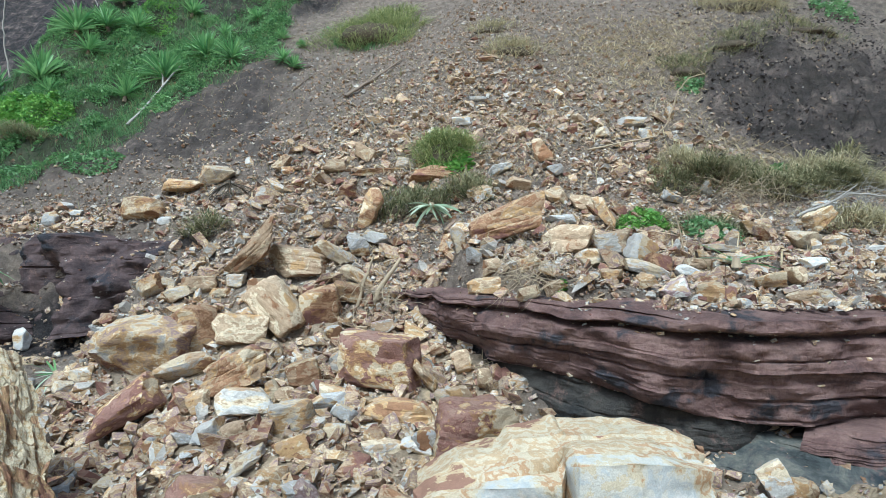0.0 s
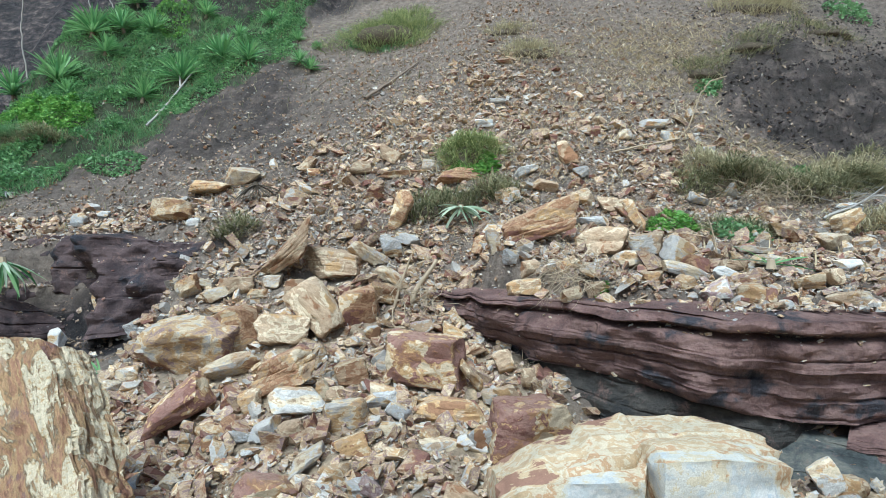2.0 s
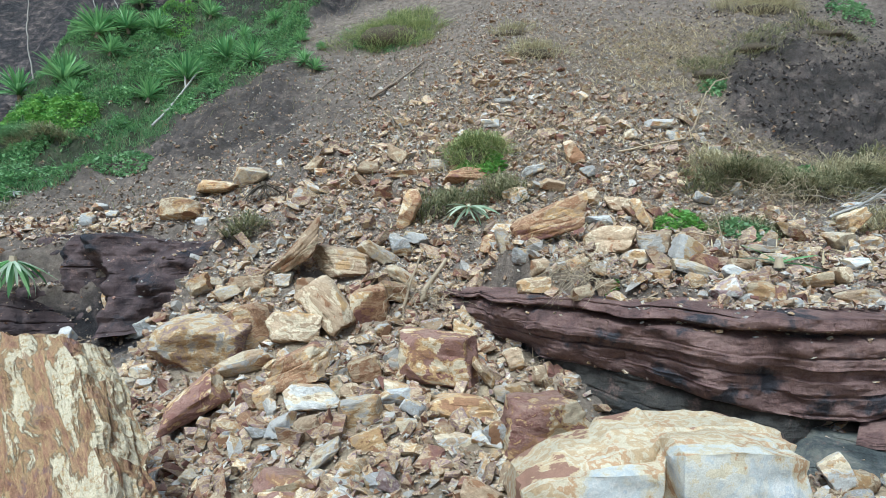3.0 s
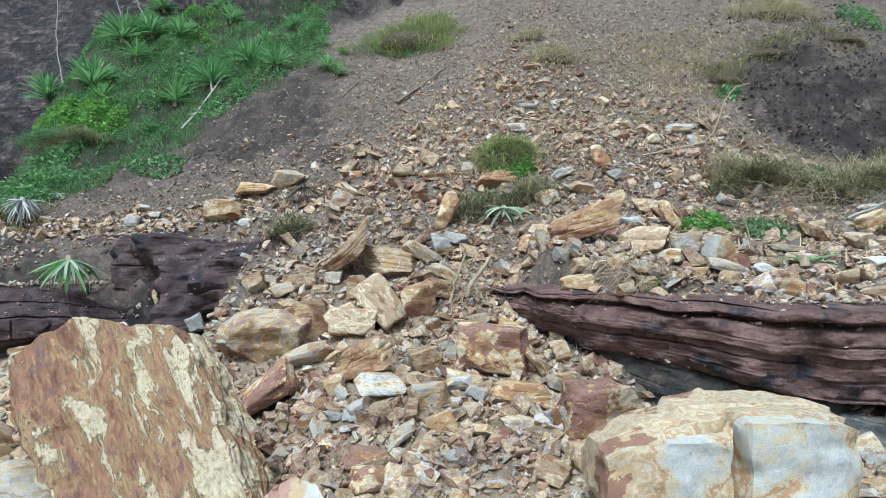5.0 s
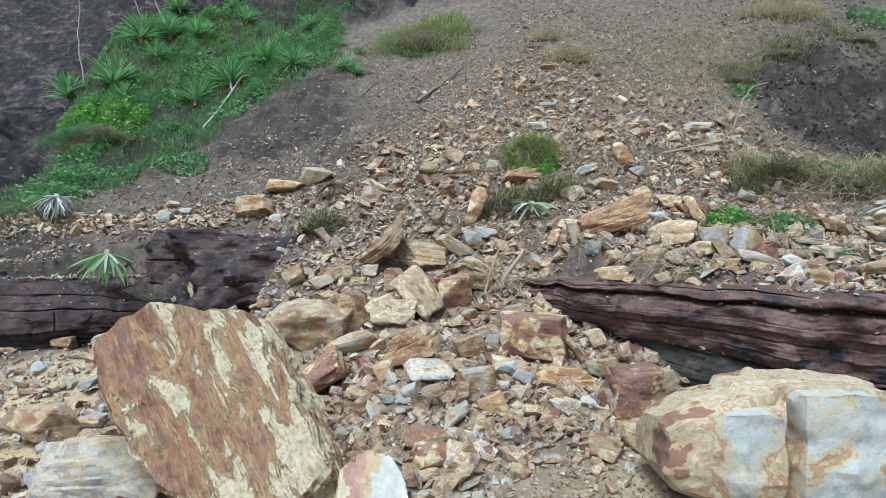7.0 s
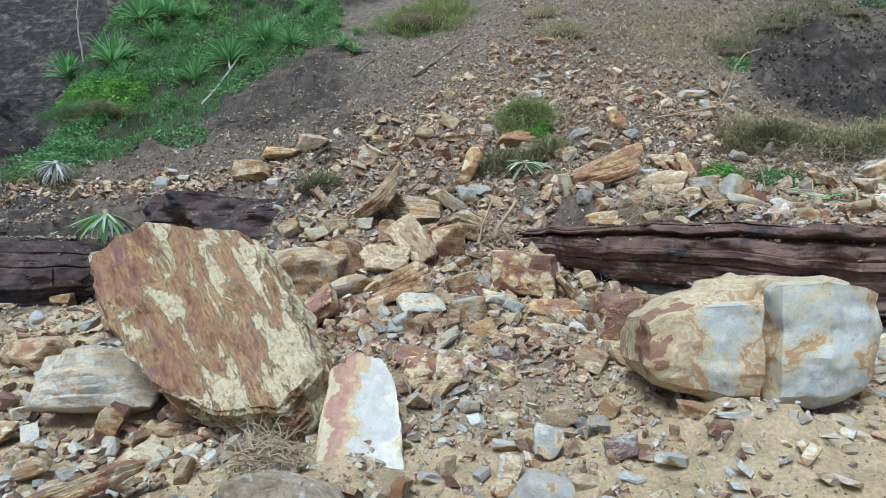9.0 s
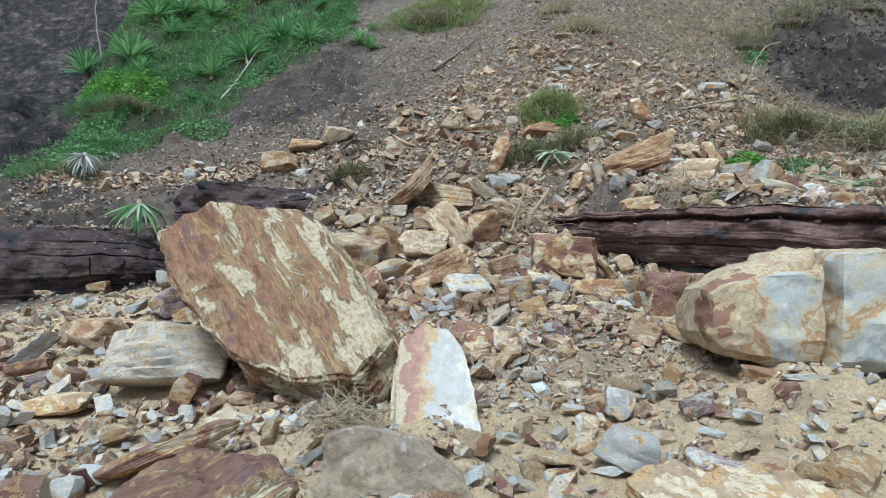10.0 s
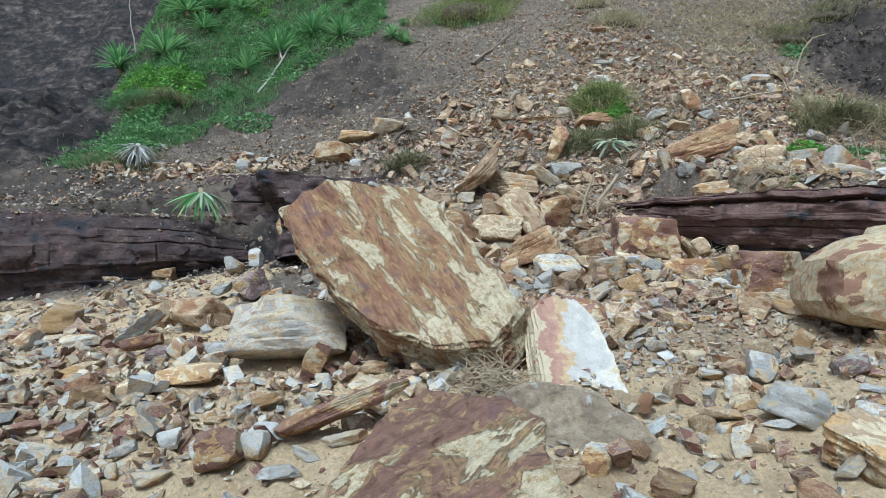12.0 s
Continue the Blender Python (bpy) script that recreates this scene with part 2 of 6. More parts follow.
def flaked_material(name, under, skin, flake, shed=0.5, grain=(0.5, 1.9, 1.9), scale=2.3, lean=(0.0, 0.0, 0.0)):
    """Sandstone that splits in sheets: a stained grain along local x, and a pale skin left on it in ragged flakes with raised rims."""
    m, n, l, b = material(name, 0.85)
    coord = n.new("ShaderNodeTexCoord").outputs["Object"]
    run = scaled(n, l, coord, grain)
    streak = noise_node(n, l, run, scale * 1.5, 10, 0.68, 0.35)
    colour = ramp(n, l, streak, under)
    thin = noise_node(n, l, scaled(n, l, coord, (grain[0] * 1.6, grain[1] * 4.5, grain[2] * 4.5)), scale, 8, 0.65, 0.3)
    colour = mix(n, l, 0.75, colour, ramp(n, l, thin, [(0.34, (0.50, 0.42, 0.36)), (0.48, (1, 1, 1)), (0.66, (1.30, 1.26, 1.20))]), "MULTIPLY")
    plum = noise_node(n, l, scaled(n, l, coord, (1.0, 1.5, 1.5)), scale * 2.1, 6, 0.6, 0.4)
    colour = mix(n, l, ramp(n, l, plum, [(0.575, (0, 0, 0)), (0.61, (0.8, 0.8, 0.8))]), colour, (0.205, 0.125, 0.120))
    patch = noise_node(n, l, run, scale, 11, 0.66, 0.5)
    along = n.new("ShaderNodeVectorMath")
    along.operation = "DOT_PRODUCT"
    l.new(coord, along.inputs[0])
    along.inputs[1].default_value = lean
    facet = n.new("ShaderNodeAttribute")
    facet.attribute_name = "facet"
    patch = maths(n, l, "ADD", patch, along.outputs["Value"])
    patch = maths(n, l, "ADD", patch, maths(n, l, "MULTIPLY", maths(n, l, "SUBTRACT", facet.outputs["Fac"], 0.5), 0.22))
    left = ramp(n, l, patch, [(shed, (0, 0, 0)), (shed + 0.018, (1, 1, 1))])
    rim = ramp(n, l, patch, [(shed - 0.06, (0, 0, 0)), (shed - 0.01, (0.7, 0.7, 0.7)), (shed + 0.004, (0.3, 0.3, 0.3))])
    colour = mix(n, l, rim, colour, flake)
    mottle = noise_node(n, l, coord, scale * 9, 8, 0.7)
    pale = ramp(n, l, mottle, [(0.38, flake), (0.49, skin), (0.66, tuple(min(1.0, c * 1.14) for c in skin))])
    chipped = noise_node(n, l, scaled(n, l, coord, (grain[0] * 1.5, grain[1], grain[2])), scale * 2.7, 9, 0.66, 0.6)
    chipped = ramp(n, l, maths(n, l, "ADD", chipped, maths(n, l, "MULTIPLY", maths(n, l, "SUBTRACT", patch, 0.5), 0.5)), [(0.575, (0, 0, 0)), (0.595, (1, 1, 1))])
    colour = mix(n, l, maths(n, l, "MULTIPLY", chipped, 0.8), colour, flake)
    colour = mix(n, l, left, colour, pale)
    worn_off = ramp(n, l, noise_node(n, l, run, scale * 3.3, 8, 0.68, 0.5), [(0.58, (0, 0, 0)), (0.61, (1, 1, 1))])
    colour = mix(n, l, maths(n, l, "MULTIPLY", worn_off, maths(n, l, "MULTIPLY", left, 0.8)), colour, (0.33, 0.205, 0.12))
    grit = noise_node(n, l, coord, 120, 4, 0.7)
    colour = mix(n, l, 0.7, colour, ramp(n, l, grit, [(0.36, (0.72, 0.70, 0.68)), (0.62, (1.14, 1.13, 1.12))]), "MULTIPLY")
    l.new(colour, b.inputs["Base Color"])
    sheets = ramp(n, l, streak, [(0.0, (0.0,) * 3), (0.40, (0.2,) * 3), (0.45, (0.42,) * 3), (0.50, (0.55,) * 3), (0.55, (0.72,) * 3), (0.60, (0.9,) * 3)], True)
    relief = maths(n, l, "ADD", maths(n, l, "MULTIPLY", left, 0.9), maths(n, l, "MULTIPLY", thin, 2.2))
    relief = maths(n, l, "ADD", relief, maths(n, l, "MULTIPLY", sheets, 1.6))
    relief = maths(n, l, "ADD", relief, maths(n, l, "MULTIPLY", maths(n, l, "ADD", mottle, maths(n, l, "MULTIPLY", grit, 0.4)), 0.5))
    bump(n, l, b, relief, 1.0, 0.022)
    return m


def stops_of(*colours):
    k = len(colours)
    return [((j + 0.5) / k + d, c) for j, c in enumerate(colours) for d in (-0.42 / k, 0.42 / k)]


SANDY = (0.42, 0.322, 0.220)
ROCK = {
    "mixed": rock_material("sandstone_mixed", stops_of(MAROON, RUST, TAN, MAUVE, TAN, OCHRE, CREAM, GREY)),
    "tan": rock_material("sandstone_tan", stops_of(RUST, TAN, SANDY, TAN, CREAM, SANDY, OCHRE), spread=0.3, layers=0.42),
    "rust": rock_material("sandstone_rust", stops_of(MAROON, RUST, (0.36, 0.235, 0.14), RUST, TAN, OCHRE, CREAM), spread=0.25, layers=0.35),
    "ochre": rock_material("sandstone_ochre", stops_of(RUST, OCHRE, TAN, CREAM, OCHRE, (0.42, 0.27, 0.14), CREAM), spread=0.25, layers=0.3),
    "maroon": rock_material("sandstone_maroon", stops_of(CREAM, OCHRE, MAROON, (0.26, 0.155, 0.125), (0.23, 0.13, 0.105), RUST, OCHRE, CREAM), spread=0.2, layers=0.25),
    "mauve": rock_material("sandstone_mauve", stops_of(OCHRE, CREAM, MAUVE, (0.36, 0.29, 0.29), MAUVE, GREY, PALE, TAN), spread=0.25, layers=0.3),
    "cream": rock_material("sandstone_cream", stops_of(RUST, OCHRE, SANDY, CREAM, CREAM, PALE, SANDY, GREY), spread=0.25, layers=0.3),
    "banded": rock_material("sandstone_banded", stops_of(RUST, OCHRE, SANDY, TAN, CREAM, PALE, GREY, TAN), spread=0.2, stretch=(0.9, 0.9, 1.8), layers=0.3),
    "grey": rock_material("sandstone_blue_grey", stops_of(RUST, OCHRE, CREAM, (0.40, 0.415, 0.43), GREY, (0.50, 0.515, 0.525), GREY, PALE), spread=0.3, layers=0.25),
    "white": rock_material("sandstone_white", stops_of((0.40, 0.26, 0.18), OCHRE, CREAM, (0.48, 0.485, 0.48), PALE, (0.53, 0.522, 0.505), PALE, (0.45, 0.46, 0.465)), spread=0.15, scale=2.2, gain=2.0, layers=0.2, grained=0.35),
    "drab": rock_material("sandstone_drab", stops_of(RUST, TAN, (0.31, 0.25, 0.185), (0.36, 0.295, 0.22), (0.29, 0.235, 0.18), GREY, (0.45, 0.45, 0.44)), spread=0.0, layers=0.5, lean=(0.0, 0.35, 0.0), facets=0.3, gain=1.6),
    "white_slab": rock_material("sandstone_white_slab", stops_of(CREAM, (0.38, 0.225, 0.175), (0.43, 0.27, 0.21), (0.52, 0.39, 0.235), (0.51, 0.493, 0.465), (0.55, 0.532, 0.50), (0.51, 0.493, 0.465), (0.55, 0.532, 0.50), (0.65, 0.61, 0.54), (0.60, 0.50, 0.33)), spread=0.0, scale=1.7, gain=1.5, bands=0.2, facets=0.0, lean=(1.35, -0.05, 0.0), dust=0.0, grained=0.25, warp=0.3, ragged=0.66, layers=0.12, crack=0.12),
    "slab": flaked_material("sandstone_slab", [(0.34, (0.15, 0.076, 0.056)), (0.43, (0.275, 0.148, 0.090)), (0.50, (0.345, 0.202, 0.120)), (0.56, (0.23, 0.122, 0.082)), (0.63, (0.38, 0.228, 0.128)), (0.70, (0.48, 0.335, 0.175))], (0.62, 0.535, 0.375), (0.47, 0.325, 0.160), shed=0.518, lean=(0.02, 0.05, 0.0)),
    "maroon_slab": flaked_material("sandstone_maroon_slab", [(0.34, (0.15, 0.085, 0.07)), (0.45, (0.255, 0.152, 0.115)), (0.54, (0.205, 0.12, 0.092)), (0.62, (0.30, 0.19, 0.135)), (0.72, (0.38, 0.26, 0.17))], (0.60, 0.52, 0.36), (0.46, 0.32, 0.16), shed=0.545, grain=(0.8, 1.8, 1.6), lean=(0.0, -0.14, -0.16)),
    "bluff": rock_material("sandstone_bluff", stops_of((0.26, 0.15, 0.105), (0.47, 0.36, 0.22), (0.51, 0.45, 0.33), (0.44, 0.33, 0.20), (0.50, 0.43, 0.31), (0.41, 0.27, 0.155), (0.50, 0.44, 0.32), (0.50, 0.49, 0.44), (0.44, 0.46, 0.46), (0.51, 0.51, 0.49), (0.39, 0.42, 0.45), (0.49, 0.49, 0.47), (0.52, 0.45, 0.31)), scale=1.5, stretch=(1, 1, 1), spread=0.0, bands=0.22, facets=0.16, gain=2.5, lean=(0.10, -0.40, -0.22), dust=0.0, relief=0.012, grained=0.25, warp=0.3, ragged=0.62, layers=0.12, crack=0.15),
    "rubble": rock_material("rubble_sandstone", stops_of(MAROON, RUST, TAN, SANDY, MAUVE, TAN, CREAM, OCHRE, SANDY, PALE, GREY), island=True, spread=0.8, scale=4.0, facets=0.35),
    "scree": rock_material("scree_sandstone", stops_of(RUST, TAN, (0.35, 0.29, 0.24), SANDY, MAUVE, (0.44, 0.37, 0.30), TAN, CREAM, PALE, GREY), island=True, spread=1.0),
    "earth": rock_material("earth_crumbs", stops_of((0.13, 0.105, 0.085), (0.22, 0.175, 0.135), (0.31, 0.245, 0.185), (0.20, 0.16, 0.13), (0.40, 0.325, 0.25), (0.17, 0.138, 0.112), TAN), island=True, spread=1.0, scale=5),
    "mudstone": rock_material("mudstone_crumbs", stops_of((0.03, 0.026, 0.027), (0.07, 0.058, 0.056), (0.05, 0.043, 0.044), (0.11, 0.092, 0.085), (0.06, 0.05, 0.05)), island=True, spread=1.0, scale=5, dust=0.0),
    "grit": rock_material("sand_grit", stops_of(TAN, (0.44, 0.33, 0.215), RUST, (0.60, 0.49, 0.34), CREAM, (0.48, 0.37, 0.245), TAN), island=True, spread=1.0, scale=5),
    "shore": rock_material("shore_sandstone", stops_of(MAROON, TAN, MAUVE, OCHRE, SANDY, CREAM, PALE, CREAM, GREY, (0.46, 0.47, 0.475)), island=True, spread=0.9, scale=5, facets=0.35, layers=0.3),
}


def ground_material():
    m, n, l, b = material("ground_earth", 0.95)
    coord = n.new("ShaderNodeTexCoord").outputs["Object"]

    def attribute(name):
        a = n.new("ShaderNodeAttribute")
        a.attribute_name = name
        return a.outputs["Fac"]

    large = noise_node(n, l, coord, 0.8, 6, 0.6)
    medium = noise_node(n, l, coord, 5.0, 6, 0.65)
    fine = noise_node(n, l, coord, 38.0, 6, 0.7)
    soil = ramp(n, l, medium, [(0.28, (0.100, 0.081, 0.066)), (0.5, (0.210, 0.171, 0.138)), (0.72, (0.35, 0.288, 0.232))])
    sand = ramp(n, l, medium, [(0.25, (0.66, 0.485, 0.29)), (0.5, (0.82, 0.635, 0.40)), (0.8, (0.87, 0.72, 0.49))])
    beds = n.new("ShaderNodeVectorMath")
    beds.operation = "MULTIPLY"
    l.new(coord, beds.inputs[0])
    beds.inputs[1].default_value = (0.75, 0.75, 1.5)
    strata = noise_node(n, l, beds.outputs[0], 1.1, 9, 0.7, 0.5)
    dark = ramp(n, l, strata, [(0.36, (0.008, 0.0075, 0.009)), (0.45, (0.027, 0.024, 0.026)), (0.53, (0.056, 0.047, 0.045)), (0.61, (0.130, 0.110, 0.101))])
    dark = mix(n, l, ramp(n, l, large, [(0.52, (0, 0, 0)), (0.68, (0.45, 0.45, 0.45))]), dark, (0.032, 0.031, 0.036))
    weathered = noise_node(n, l, coord, 2.7, 9, 0.72, 0.4)
    dark = mix(n, l, 1.0, dark, ramp(n, l, weathered, [(0.40, (0.45, 0.44, 0.46)), (0.50, (1.0, 0.96, 0.93)), (0.60, (2.3, 2.1, 1.95))]), "MULTIPLY")
    turf = ramp(n, l, medium, [(0.3, (0.045, 0.045, 0.03)), (0.55, (0.07, 0.085, 0.04)), (0.75, (0.11, 0.095, 0.06))])
    crumbs = ramp(n, l, noise_node(n, l, coord, 1.7, 9, 0.72), [(0.50, (0, 0, 0)), (0.63, (0.7, 0.7, 0.7))])
    sand = mix(n, l, crumbs, sand, mix(n, l, 0.35, (0.27, 0.185, 0.115), sand))
    colour = mix(n, l, attribute("sand"), soil, sand)
    colour = mix(n, l, attribute("mudstone"), colour, dark)
    colour = mix(n, l, attribute("turf"), colour, turf)
    grain = ramp(n, l, fine, [(0.3, (0.62, 0.6, 0.58)), (0.68, (1.25, 1.25, 1.25))])
    colour = mix(n, l, 0.8, colour, grain, "MULTIPLY")
    l.new(colour, b.inputs["Base Color"])
    l.new(ramp(n, l, attribute("mudstone"), [(0.0, (0.95,) * 3), (1.0, (0.62,) * 3)]), b.inputs["Roughness"])
    bump(n, l, b, maths(n, l, "ADD", maths(n, l, "ADD", fine, medium), noise_node(n, l, coord, 130.0, 3, 0.7)), 0.9, 0.04)
    crags = n.new("ShaderNodeBump")
    crags.inputs["Distance"].default_value = 0.5
    l.new(maths(n, l, "MULTIPLY", attribute("mudstone"), 0.9), crags.inputs["Strength"])
    l.new(strata, crags.inputs["Height"])
    l.new(crags.outputs["Normal"], b.inputs["Normal"].links[0].from_node.inputs["Normal"])
    return m


def ledge_material(name, tones, wet):
    """Thinly bedded mudstone, damp in places."""
    m, n, l, b = material(name, 0.6)
    coord = n.new("ShaderNodeTexCoord").outputs["Object"]
    flat = n.new("ShaderNodeVectorMath")
    flat.operation = "MULTIPLY"
    l.new(coord, flat.inputs[0])
    flat.inputs[1].default_value = (0.7, 0.7, 9.0)
    beds = noise_node(n, l, flat.outputs[0], 1.4, 6, 0.6, 0.3)
    patches = noise_node(n, l, coord, 1.9, 5, 0.6)
    fine = noise_node(n, l, coord, 30, 6, 0.7)
    blotch = noise_node(n, l, coord, 2.6, 9, 0.72, 0.6)
    colour = mix(n, l, 0.82, ramp(n, l, beds, list(zip((0.28, 0.45, 0.6, 0.75), tones))), ramp(n, l, blotch, list(zip((0.34, 0.46, 0.58, 0.70), tones))))
    damp = ramp(n, l, patches, [(0.56, (0, 0, 0)), (0.62, (1, 1, 1))])
    colour = mix(n, l, damp, colour, wet)
    dust = ramp(n, l, noise_node(n, l, coord, 4.2, 8, 0.75), [(0.56, (0, 0, 0)), (0.66, (0.6, 0.6, 0.6))])
    colour = mix(n, l, dust, colour, (0.24, 0.155, 0.128))
    grain = ramp(n, l, fine, [(0.3, (0.65,) * 3), (0.7, (1.25,) * 3)])
    colour = mix(n, l, 0.7, colour, grain, "MULTIPLY")
    l.new(colour, b.inputs["Base Color"])
    l.new(ramp(n, l, patches, [(0.4, (0.85,) * 3), (0.65, (0.5,) * 3)]), b.inputs["Roughness"])
    bump(n, l, b, maths(n, l, "ADD", maths(n, l, "ADD", beds, fine), maths(n, l, "MULTIPLY", blotch, 1.5)), 0.8, 0.04)
    return m


GROUND = ground_material()
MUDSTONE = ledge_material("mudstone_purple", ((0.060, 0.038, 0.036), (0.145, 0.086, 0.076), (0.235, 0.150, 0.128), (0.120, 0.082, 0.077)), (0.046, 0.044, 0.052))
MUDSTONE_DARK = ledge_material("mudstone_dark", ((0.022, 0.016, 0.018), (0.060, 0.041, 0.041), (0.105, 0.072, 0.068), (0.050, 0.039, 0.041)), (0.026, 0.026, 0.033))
# brown shale, with the shade of the undercut put into its tones
SHADE = ledge_material("shale_brown_shaded", ((0.020, 0.018, 0.016), (0.045, 0.041, 0.036), (0.075, 0.067, 0.057), (0.040, 0.037, 0.033)), (0.030, 0.030, 0.029))
SHALE = ledge_material("shale_blue_grey", ((0.028, 0.033, 0.034), (0.080, 0.088, 0.085), (0.19, 0.18, 0.15), (0.065, 0.073, 0.075)), (0.030, 0.037, 0.043))


# ---- mesh helpers ----
def mesh_of(name, verts, faces, mat, smooth=False):
    """A mesh from arrays: faces as one array per corner count."""
    me = bpy.data.meshes.new(name)
    faces = np.asarray(faces, np.int32)
    k = faces.shape[1]
    me.vertices.add(len(verts))
    me.vertices.foreach_set("co", np.asarray(verts, np.float32).ravel())
    me.loops.add(faces.size)
    me.loops.foreach_set("vertex_index", faces.ravel())
    me.polygons.add(len(faces))
    me.polygons.foreach_set("loop_start", np.arange(0, faces.size, k, dtype=np.int32))
    me.polygons.foreach_set("use_smooth", np.full(len(faces), smooth))
    me.update(calc_edges=True)
    me.materials.append(mat)
    return me


def grid_faces(rows, cols):
    i = (np.arange(rows - 1)[:, None] * cols + np.arange(cols - 1)[None, :]).ravel()
    return np.stack([i, i + 1, i + cols + 1, i + cols], 1)


# ---- the ground, one sheet from the beach to the cliff ----
def spaced(*stretches):
    parts = [np.arange(a, b, s) for a, b, s in stretches]
    return np.concatenate(parts)


def build_ground():
    gx = np.concatenate([-np.geomspace(600, 26, 14), spaced((-24, -12, 0.15), (-12, 5, 0.068), (5, 15, 0.11), (15, 17, 0.3)), np.geomspace(19, 600, 14)])
    gy = np.concatenate([-np.geomspace(600, 5, 16), spaced((-4, 0, 0.2), (0, 13, 0.068), (13, 22, 0.115), (22, 32, 0.2)), np.geomspace(34, 600, 14)])
    x, y = np.meshgrid(gx, gy)
    z = height(x, y)
    me = mesh_of("ground", np.stack([x.ravel(), y.ravel(), z.ravel()], 1), grid_faces(len(gy), len(gx)), GROUND, True)
    for key, values in zip(("sand", "mudstone", "turf"), zones(x, y)):
        me.attributes.new(key, "FLOAT", "POINT").data.foreach_set("value", values.ravel().astype(np.float32))
    return tagged(new("ground", me), "sandy beach rising into a brown earth landslide slope and dark cliff", "ground", kind="structure")


build_ground()


# ---- bedded mudstone ledges ----
def ledge(name, label, path, depth, undercut, setback, beds, seed, mat, relief=1.0, lumps=0.14, brow=1.6, notch=0.0, waver=0.4, thinly=1.0):
    """A bedded outcrop whose front follows the path of (x, y, bottom, top), with beds that stand proud or back."""
    path = np.array(path, float)
    run = np.concatenate([[0], np.cumsum(np.hypot(*np.diff(path[:, :2], axis=0).T))])
    u = np.arange(0, run[-1], 0.03)
    cx, cy, low, high = (sum(np.interp(np.clip(u + d, 0, run[-1]), run, path[:, k]) for d in (-0.5, -0.25, 0, 0.25, 0.5)) / 5 for k in range(4))
    tx, ty = np.gradient(cx), np.gradient(cy)
    size = np.hypot(tx, ty)
    nx, ny = ty / size, -tx / size
    high = high + 0.045 * fbm(u * 0.9, u * 0 + 2.2, octaves=3, seed=seed + 9)
    # the profile: back under the ledge, up the face, over the top and back in
    rel = np.concatenate([np.zeros(8), np.linspace(0, 1, 60), np.ones(14)])[:, None]
    off = np.concatenate([-depth * (1 - np.arange(8) / 8), np.zeros(60), -depth * np.arange(1, 15) / 14])[:, None]
    shape = (len(rel), len(u))
    rel, off, uu = (np.broadcast_to(a, shape) for a in (rel, off, u[None, :]))
    on_face = (np.abs(off) < 1e-6) * 1.0
    up = low + (high - low) * rel + np.where(rel > 0.5, -off * 0.06, off * 0.06)
    wave = waver * vnoise(uu * 0.4, uu * 0 + 1.7, seed=seed) + 0.05 * vnoise(uu * 1.6, uu * 0 + 4.1, seed=seed + 1)
    bed = rel * beds + wave + 0.5 * vnoise(rel * 5, uu * 0.1, seed=seed + 6)
    index = np.floor(bed)
    whole = index.astype(np.int64)
    joint = np.floor(uu * (0.7 + 0.8 * hashed(whole, whole * 0 + 3, whole * 0, seed)) + 7 * hashed(whole, whole * 0 + 1, whole * 0, seed) + 0.12 * vnoise(rel * 9, uu * 2, seed=seed + 7)).astype(np.int64)
    proud = 0.10 * (hashed(whole, whole * 0, whole * 0, seed) - 0.5) + 0.07 * (hashed(joint, whole, whole * 0, seed + 2) - 0.5)
    fine_bed = bed * 6 + 0.5 * vnoise(uu * 1.2, rel * 8, seed=seed + 11)
    thin = 0.034 * thinly * (hashed(np.floor(fine_bed).astype(np.int64), np.floor(uu * 0.6 + fine_bed * 0.2).astype(np.int64), whole * 0, seed + 5) - 0.5)
    seam = np.exp(-(((bed - index) - 0.06) / 0.06) ** 2) * step(0.35, 0.8, 0.5 + 0.5 * vnoise(uu * 0.6, index * 2.3, seed=seed + 8))
    crack = 0.6 * np.exp(-((np.abs(vnoise(uu * 0.55, index * 0.35, seed=seed + 12))) / 0.012) ** 2)
    belly = -undercut * (1 - rel) ** 2.0 - setback * rel ** brow + 0.08 * np.sin(rel * np.pi)
    groove = 0.83 + 0.03 * vnoise(uu * 0.7, uu * 0 + 6.6, seed=seed + 13)
    belly = belly + notch * (0.45 * step(0.0, 0.05, rel - groove) - np.exp(-((rel - groove) / 0.035) ** 2) * (0.75 + 0.5 * vnoise(uu * 0.9, uu * 0 + 8.1, seed=seed + 14)))
    fx, fy = cx + off * nx, cy + off * ny
    rough = lumps * fbm(fx * 1.1, fy * 1.1, up * 1.4, octaves=3, seed=seed + 4) + 0.05 * fbm(fx * 3.5, fy * 3.5, up * 6, octaves=5, seed=seed + 10)
    push = belly * np.where(rel > 0.5, 1.0, on_face) + ((proud - 0.09 * seam - 0.08 * crack) * relief + thin) * on_face + rough * (0.5 + 0.5 * on_face)
    fx, fy = fx + push * nx, fy + push * ny
    fz = up + 0.025 * fbm(fx * 2, fy * 2, octaves=4, seed=seed + 5)
    me = mesh_of(name, np.stack([fx.ravel(), fy.ravel(), fz.ravel()], 1), grid_faces(*fx.shape), mat, True)
    me.set_sharp_from_angle(angle=radians(35))
    return tagged(new(name, me), label, "rock ledge", kind="structure")


